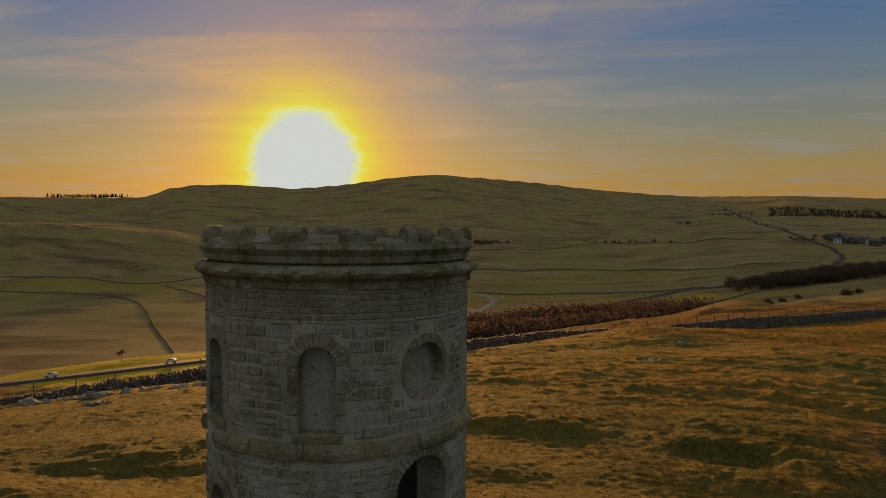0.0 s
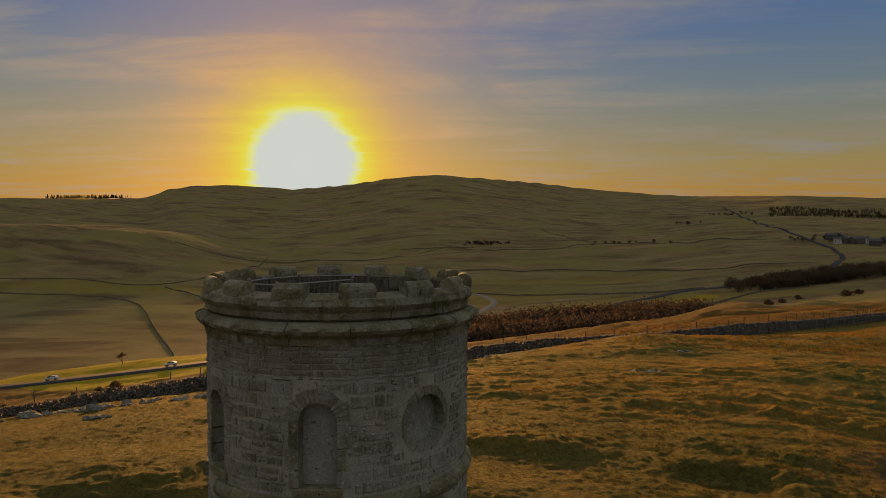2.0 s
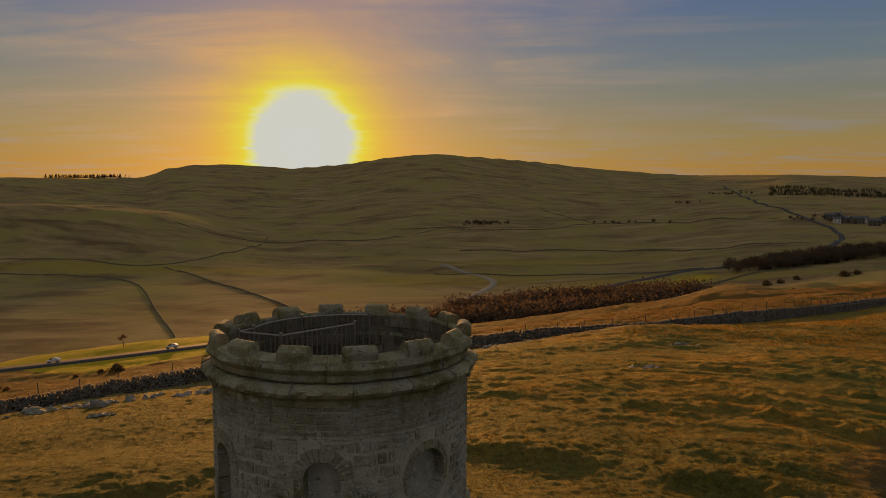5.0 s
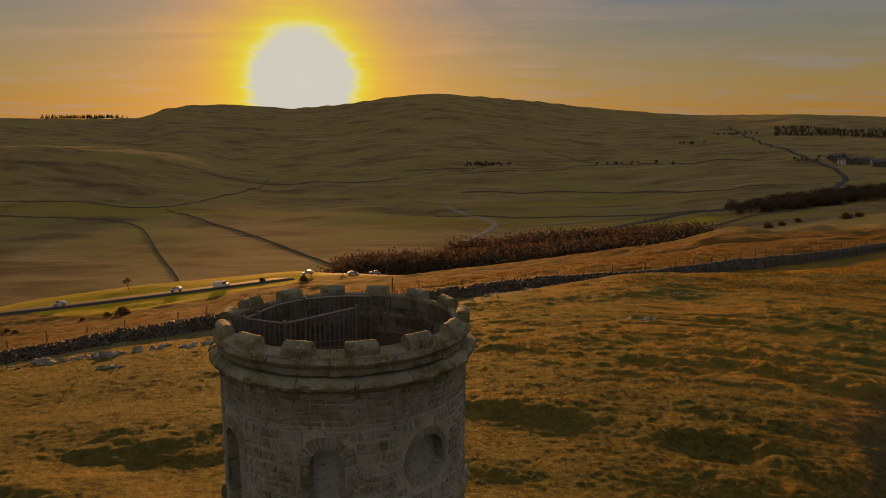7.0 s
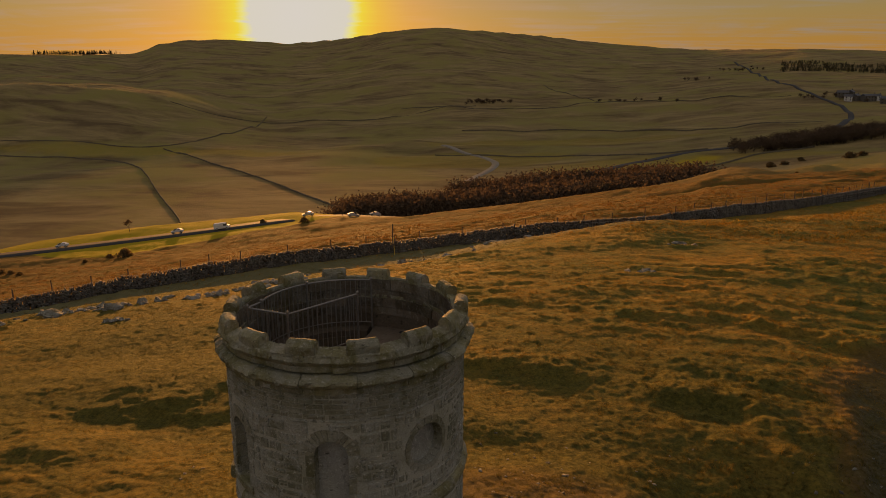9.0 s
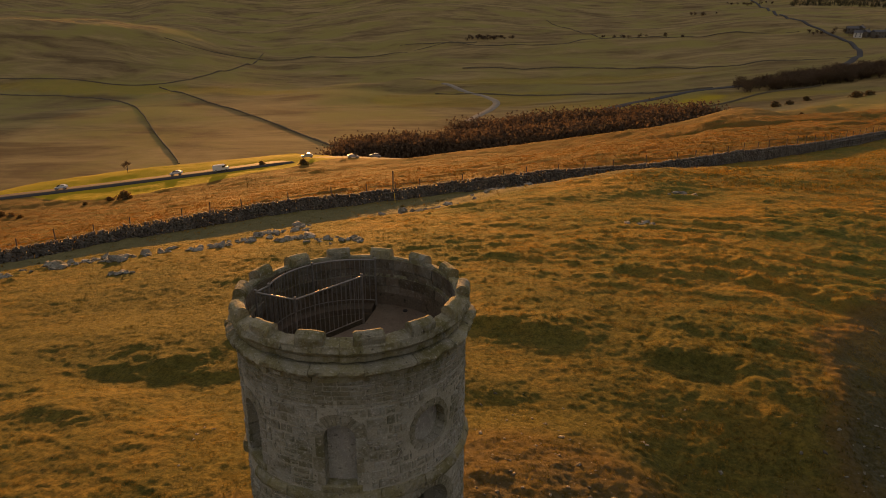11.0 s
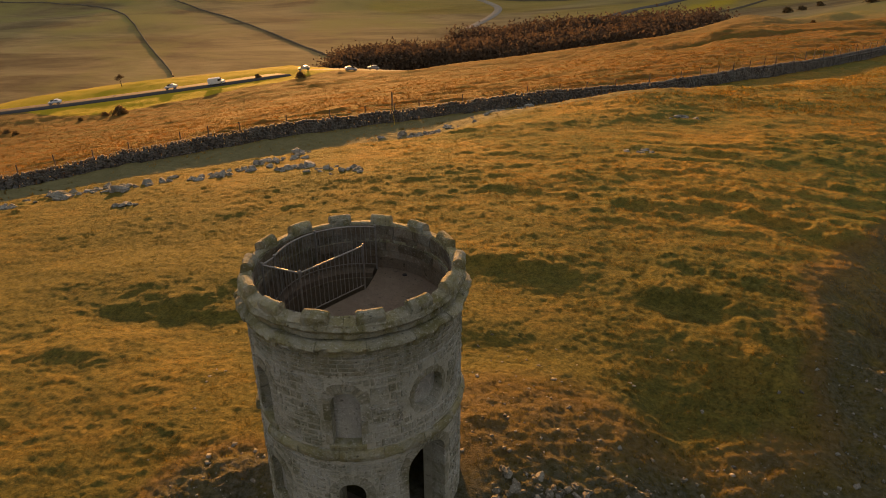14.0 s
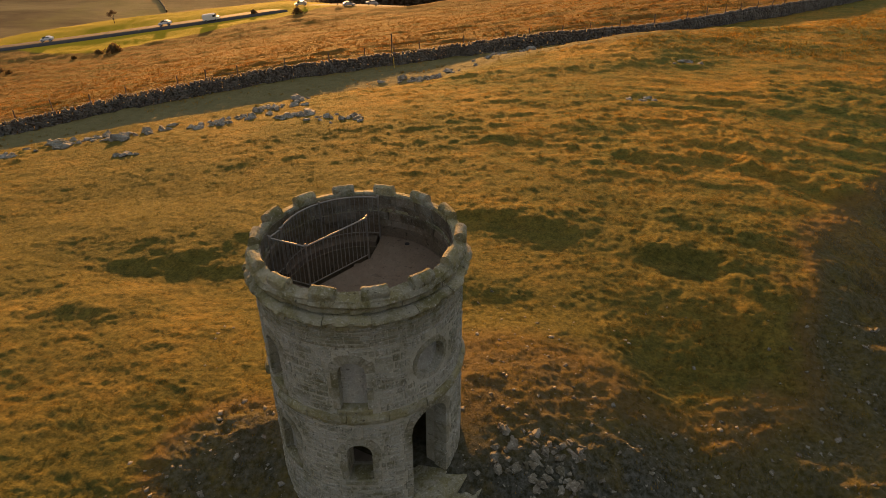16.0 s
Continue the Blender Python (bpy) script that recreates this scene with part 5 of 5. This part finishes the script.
def build_woods():
    """Far woods: many whole trees, too many to count."""
    rs = np.random.RandomState(12)
    kinds = []
    for k in range(5):
        bm, v, f = tree_parts(k, 1.0, 1.0, 2, 52, 2.0)
        me = bpy.data.meshes.new("tmp")
        bmesh.ops.triangulate(bm, faces=bm.faces)
        bm.to_mesh(me)
        bm.free()
        tv = np.array([p.co[:] for p in me.vertices])
        tf = np.array([p.vertices[:] for p in me.polygons])
        bpy.data.meshes.remove(me)
        kinds.append((tv, tf, np.array([p[:] for p in v]), np.array(f)))
    cones = [tuple(np.array(q) for q in ([p[:] for p in v], f)) for v, f in (conifer_parts(k) for k in range(3))]

    def scatter(line, half, n, bias=0.0):
        p = along(line, 1.0)
        i = rs.randint(0, len(p), n)
        return p[i] + rs.uniform(-half, half, (n, 2))

    def wood(name, label, xy, lo, hi, broad=True):
        z = land(xy[:, 0], xy[:, 1])
        tv, tf, cv, cf, a, b = [], [], [], [], 0, 0
        for (x, y), zz in zip(xy, z):
            h, t = rs.uniform(lo, hi), rs.uniform(0, 6.28)
            m = np.array(((math.cos(t), -math.sin(t), 0), (math.sin(t), math.cos(t), 0), (0, 0, 1))) * h
            if not broad:
                m = m * np.array((1.9, 1.9, 1.0))[:, None]
            if broad:
                kv, kf, lv, lf = kinds[rs.randint(5)]
                tv.append(kv @ m.T + (x, y, zz)), tf.append(kf + a)
                a += len(kv)
            else:
                lv, lf = cones[rs.randint(3)]
            cv.append(lv @ m.T + (x, y, zz)), cf.append(lf + b)
            b += len(lv)
        w = thing(name, label, "woodland", kind="stuff")
        if broad:
            part("trunks", fast_mesh("trunks", np.concatenate(tv), np.concatenate(tf), BARK), None, w, kind="stuff")
        part("crowns", fast_mesh("crowns", np.concatenate(cv), np.concatenate(cf), TWIG if broad else CONIFER), None, w, kind="stuff")

    wood("woodland", "dense belt of bare brown broadleaf trees in the valley", np.concatenate((scatter([(-8, 282), (20, 284), (46, 292), (62, 302), (82, 322)], 12, 320), scatter([(-20, 312), (10, 322), (45, 330), (70, 338)], 12, 120))), 20, 27)
    wood("woodland", "low dense end of the bare woodland beside the road", scatter([(-66, 268), (-50, 276), (-30, 280), (-8, 284)], 12, 280), 17, 23)
    wood("woodland", "dark plantation of bare trees below the hillside", scatter([(158, 474), (205, 492), (260, 505), (330, 520)], 15, 300), 11, 15)
    wood("woodland", "small dark copse on the open moor", scatter([(-70, 945), (-24, 965), (-20, 960)], 11, 34), 6, 10)
    crest = lambda q: 2335 + 150 * math.sin(q * 0.21)
    row = np.array([(VIEW[0] + crest(q) * math.sin(radians(q)), VIEW[1] + crest(q) * math.cos(radians(q))) for q in np.concatenate((rs.uniform(-36.9, -31.8, 90), rs.normal(-33.0, 0.75, 90), rs.normal(-35.2, 0.35, 30)))])
    wood("woodland", "line of conifers along the skyline of the moor", row, 4, 13, False)
    row = np.array([(VIEW[0] + q2 * math.sin(radians(q)), VIEW[1] + q2 * math.cos(radians(q))) for q, q2 in zip(rs.uniform(19, 29, 700), rs.uniform(1450, 1760, 700))])
    wood("woodland", "far conifer plantation below the moor top", row, 5, 7.5, False)
    pts = np.concatenate([scatter([(339, 1257), (300, 1300)], 12, 8), scatter([(230, 890), (105, 950)], 14, 10), scatter([(430, 1530), (470, 1500)], 30, 16), scatter([(340, 860), (420, 800)], 22, 26)])
    wood("woodland", "scattered bare trees round the far village fields", pts, 6, 11)


build_woods()


# ---- far field walls, tracks and the village ----
def far_wall(name, label, line, h=1.05, w=0.6, step=5.0, mat=None):
    p = along(line, step)
    z = land(p[:, 0], p[:, 1])
    t = np.stack((np.gradient(p[:, 0]), np.gradient(p[:, 1])), 1)
    t /= np.linalg.norm(t, axis=1)[:, None]
    nrm = np.stack((-t[:, 1], t[:, 0]), 1)
    n = len(p)
    rs = np.random.RandomState(n)
    hh = h * rs.uniform(0.75, 1.15, n)
    v = np.concatenate([np.column_stack((p + nrm * s * w / 2, z + q)) for s, q in ((1, -0.4), (0.7, hh), (-0.7, hh), (-1, -0.4))])
    i = np.arange(n - 1)
    f = np.concatenate([np.stack((i + k * n, i + (k + 1) * n, i + (k + 1) * n + 1, i + k * n + 1), 1) for k in range(3)])
    ends = [[0, n, 2 * n, 3 * n], [n - 1, 4 * n - 1, 3 * n - 1, 2 * n - 1]]
    tagged(new(name, fast_mesh(name, v, np.concatenate((f, ends)), mat or FAR_STONE)), label, "wall", "far field walls", kind="structure")


FAR_LABEL = "distant drystone boundary wall between valley fields"
for line in ([(-560, 560), (-483, 577), (-411, 582), (-322, 577), (-308, 623), (-302, 740), (-330, 860)],
             [(-320, 574), (-246, 506), (-163, 417), (-115, 352), (-90, 320)],
             [(-520, 530), (-447, 532), (-411, 529), (-372, 537), (-303, 496), (-253, 429), (-204, 355), (-162, 295), (-150, 275)],
             [(-70, 560), (-16, 546), (55, 512), (94, 487), (139, 496)],
             [(101, 405), (127, 421), (155, 453), (200, 475)],
             [(-160, 900), (-15, 893), (32, 871), (105, 950), (227, 894), (330, 880)],
             [(37, 1239), (72, 1076), (105, 950)],
             [(-60, 700), (60, 690), (180, 640), (300, 655)],
             [(-430, 800), (-200, 820), (-60, 925)]):
    far_wall("field_wall", FAR_LABEL, line)
tagged(new("track", ribbon("track", [(-30, 405), (-18, 468), (-15, 504), (-40, 560), (-70, 610)], 5.0, 0.3, mat_plain("pale_gravel", (0.22, 0.19, 0.15), (0.34, 0.30, 0.24), 0.4, 0.95))), "pale gravel track curving through the valley fields", "track", kind="structure")


def build_house(x, y, w, d, h, turn, white):
    z = ground_at(x, y, False)
    house = thing("house", ("whitewashed" if white else "grey stone") + " cottage with a slate roof in the far village", "house", "village houses", at=(x, y, z), turn=turn)
    bm = bmesh.new()
    box(bm, (-w / 2, -d / 2, -2), (w / 2, d / 2, h), 0.05)
    part("wall", bm, RENDER_WHITE if white else DRYSTONE, house)
    bm = bmesh.new()
    e = [(-w / 2 - 0.3, -d / 2 - 0.4, h), (w / 2 + 0.3, -d / 2 - 0.4, h), (w / 2 + 0.3, d / 2 + 0.4, h), (-w / 2 - 0.3, d / 2 + 0.4, h), (-w / 2 - 0.3, 0, h + d * 0.4), (w / 2 + 0.3, 0, h + d * 0.4)]
    v = [bm.verts.new(q) for q in e]
    for f in ((0, 1, 5, 4), (2, 3, 4, 5), (1, 2, 5), (3, 0, 4), (0, 3, 2, 1)):
        bm.faces.new([v[i] for i in f])
    roof = part("roof", bm, SLATE, house)
    bm = bmesh.new()
    box(bm, (w / 2 - 1.2, -0.4, h + d * 0.3), (w / 2 - 0.4, 0.4, h + d * 0.4 + 1.2), 0.05)
    part("chimney", bm, DRYSTONE, roof)
    for i in range(max(2, int(w / 4))):
        for hz in (0.9, h - 1.9):
            bm = bmesh.new()
            cx = -w / 2 + (i + 0.5) * w / max(2, int(w / 4))
            box(bm, (cx - 0.5, -d / 2 - 0.05, hz), (cx + 0.5, -d / 2 + 0.05, hz + 1.3), 0.02)
            part("window", bm, GLASS_DARK, house)


for k, (x, y) in enumerate([(367, 822), (379, 830), (391, 827), (403, 835), (418, 826), (432, 838), (446, 830), (396, 797), (412, 792), (430, 800), (372, 850), (385, 858), (460, 845)]):
    build_house(x, y, 8 + 4 * (k * 7 % 3), 6.5, 5.0 + 0.5 * (k % 3), -20 + 13 * (k * 5 % 7), k % 3 == 0)


# ---- the single stones of the tower ----
def stone_layout():
    """Courses of rubble, and thin squared courses under the cornice: angle0, angle1, z0, z1, kind."""
    rnd = random.Random(77)
    out, z = [], -0.25
    while z < 4.72:
        h = min(rnd.uniform(0.12, 0.21), 4.74 - z)
        if h < 0.06:
            break
        a = rnd.uniform(0, 8)
        end = a + 360
        while a < end - 2.5:
            w = min(math.degrees(rnd.choice((0.09, 0.13, 0.16, 0.20, 0.24, 0.30)) * rnd.uniform(0.8, 1.2) / R), end - a)
            cut = z + h * rnd.uniform(0.32, 0.68)
            pick = rnd.random()
            if pick < 0.40 and h > 0.14:
                side = a + w * (1 if w < 5 else rnd.uniform(0.35, 1.0))
                out += [(a, side, z, cut, 0), (a, a + w, cut, z + h, 0)]
                if a + w - side > 1.5:
                    out.append((side, a + w, z, cut, 0))
            else:
                out.append((a, a + w, z, z + h, 0))
            a += w
        z += h
    while z < 5.14:
        h = 0.083
        a = rnd.uniform(0, 8)
        end = a + 360
        while a < end - 3:
            w = min(math.degrees(rnd.uniform(0.2, 0.42) / R), end - a)
            out.append((a, a + w, z, min(z + h, 5.15), 1))
            a += w
        z += h
    return out


def build_stones():
    rnd = random.Random(5)
    far, single = Heap(), 0
    for a0, a1, z0, z1, kind in stone_layout():
        mid = ((a0 + a1) / 2 + 180) % 360 - 180
        w = a1 - a0
        skip = False
        for q in (mid - w / 2, mid, mid + w / 2):
            for zz in (z0, (z0 + z1) / 2, z1):
                if inside_opening(q, zz, 0.13):
                    skip = True
        if skip or 2.84 < (z0 + z1) / 2 < 3.10:
            continue
        g = 0.009 if kind == 0 else 0.006
        ga = math.degrees(g / R)
        jit = 0.022 if kind == 0 else 0.004
        proud = rnd.uniform(-0.006, 0.016) if kind == 0 else rnd.uniform(0.004, 0.010)
        v, f = wedge(mid - w / 2 + ga + rnd.uniform(0, 0.2), mid + w / 2 - ga - rnd.uniform(0, 0.2), z0 + g + rnd.uniform(0, jit), z1 - g - rnd.uniform(0, jit), R - 0.06, R + proud, 0.009 if kind else 0.012, 0.006, rnd)
        if kind == 0:
            v = [p + Vector((0, 0, rnd.uniform(-0.008, 0.008))) if i > 3 else p for i, p in enumerate(v)]
        mat = RUBBLE if kind == 0 else BANDING
        if -58 < mid < 84 and 3.5 < z0 < 5.2 and single < 300:
            part("stone", mesh_of("stone", v, f, mat), parent=TOWER)
            single += 1
        else:
            far.add(v, f)
    part("rubble_facing", mesh_of("rubble_facing", far.v, far.f, RUBBLE), None, TOWER, "coursed limestone rubble facing", kind="stuff")


build_stones()
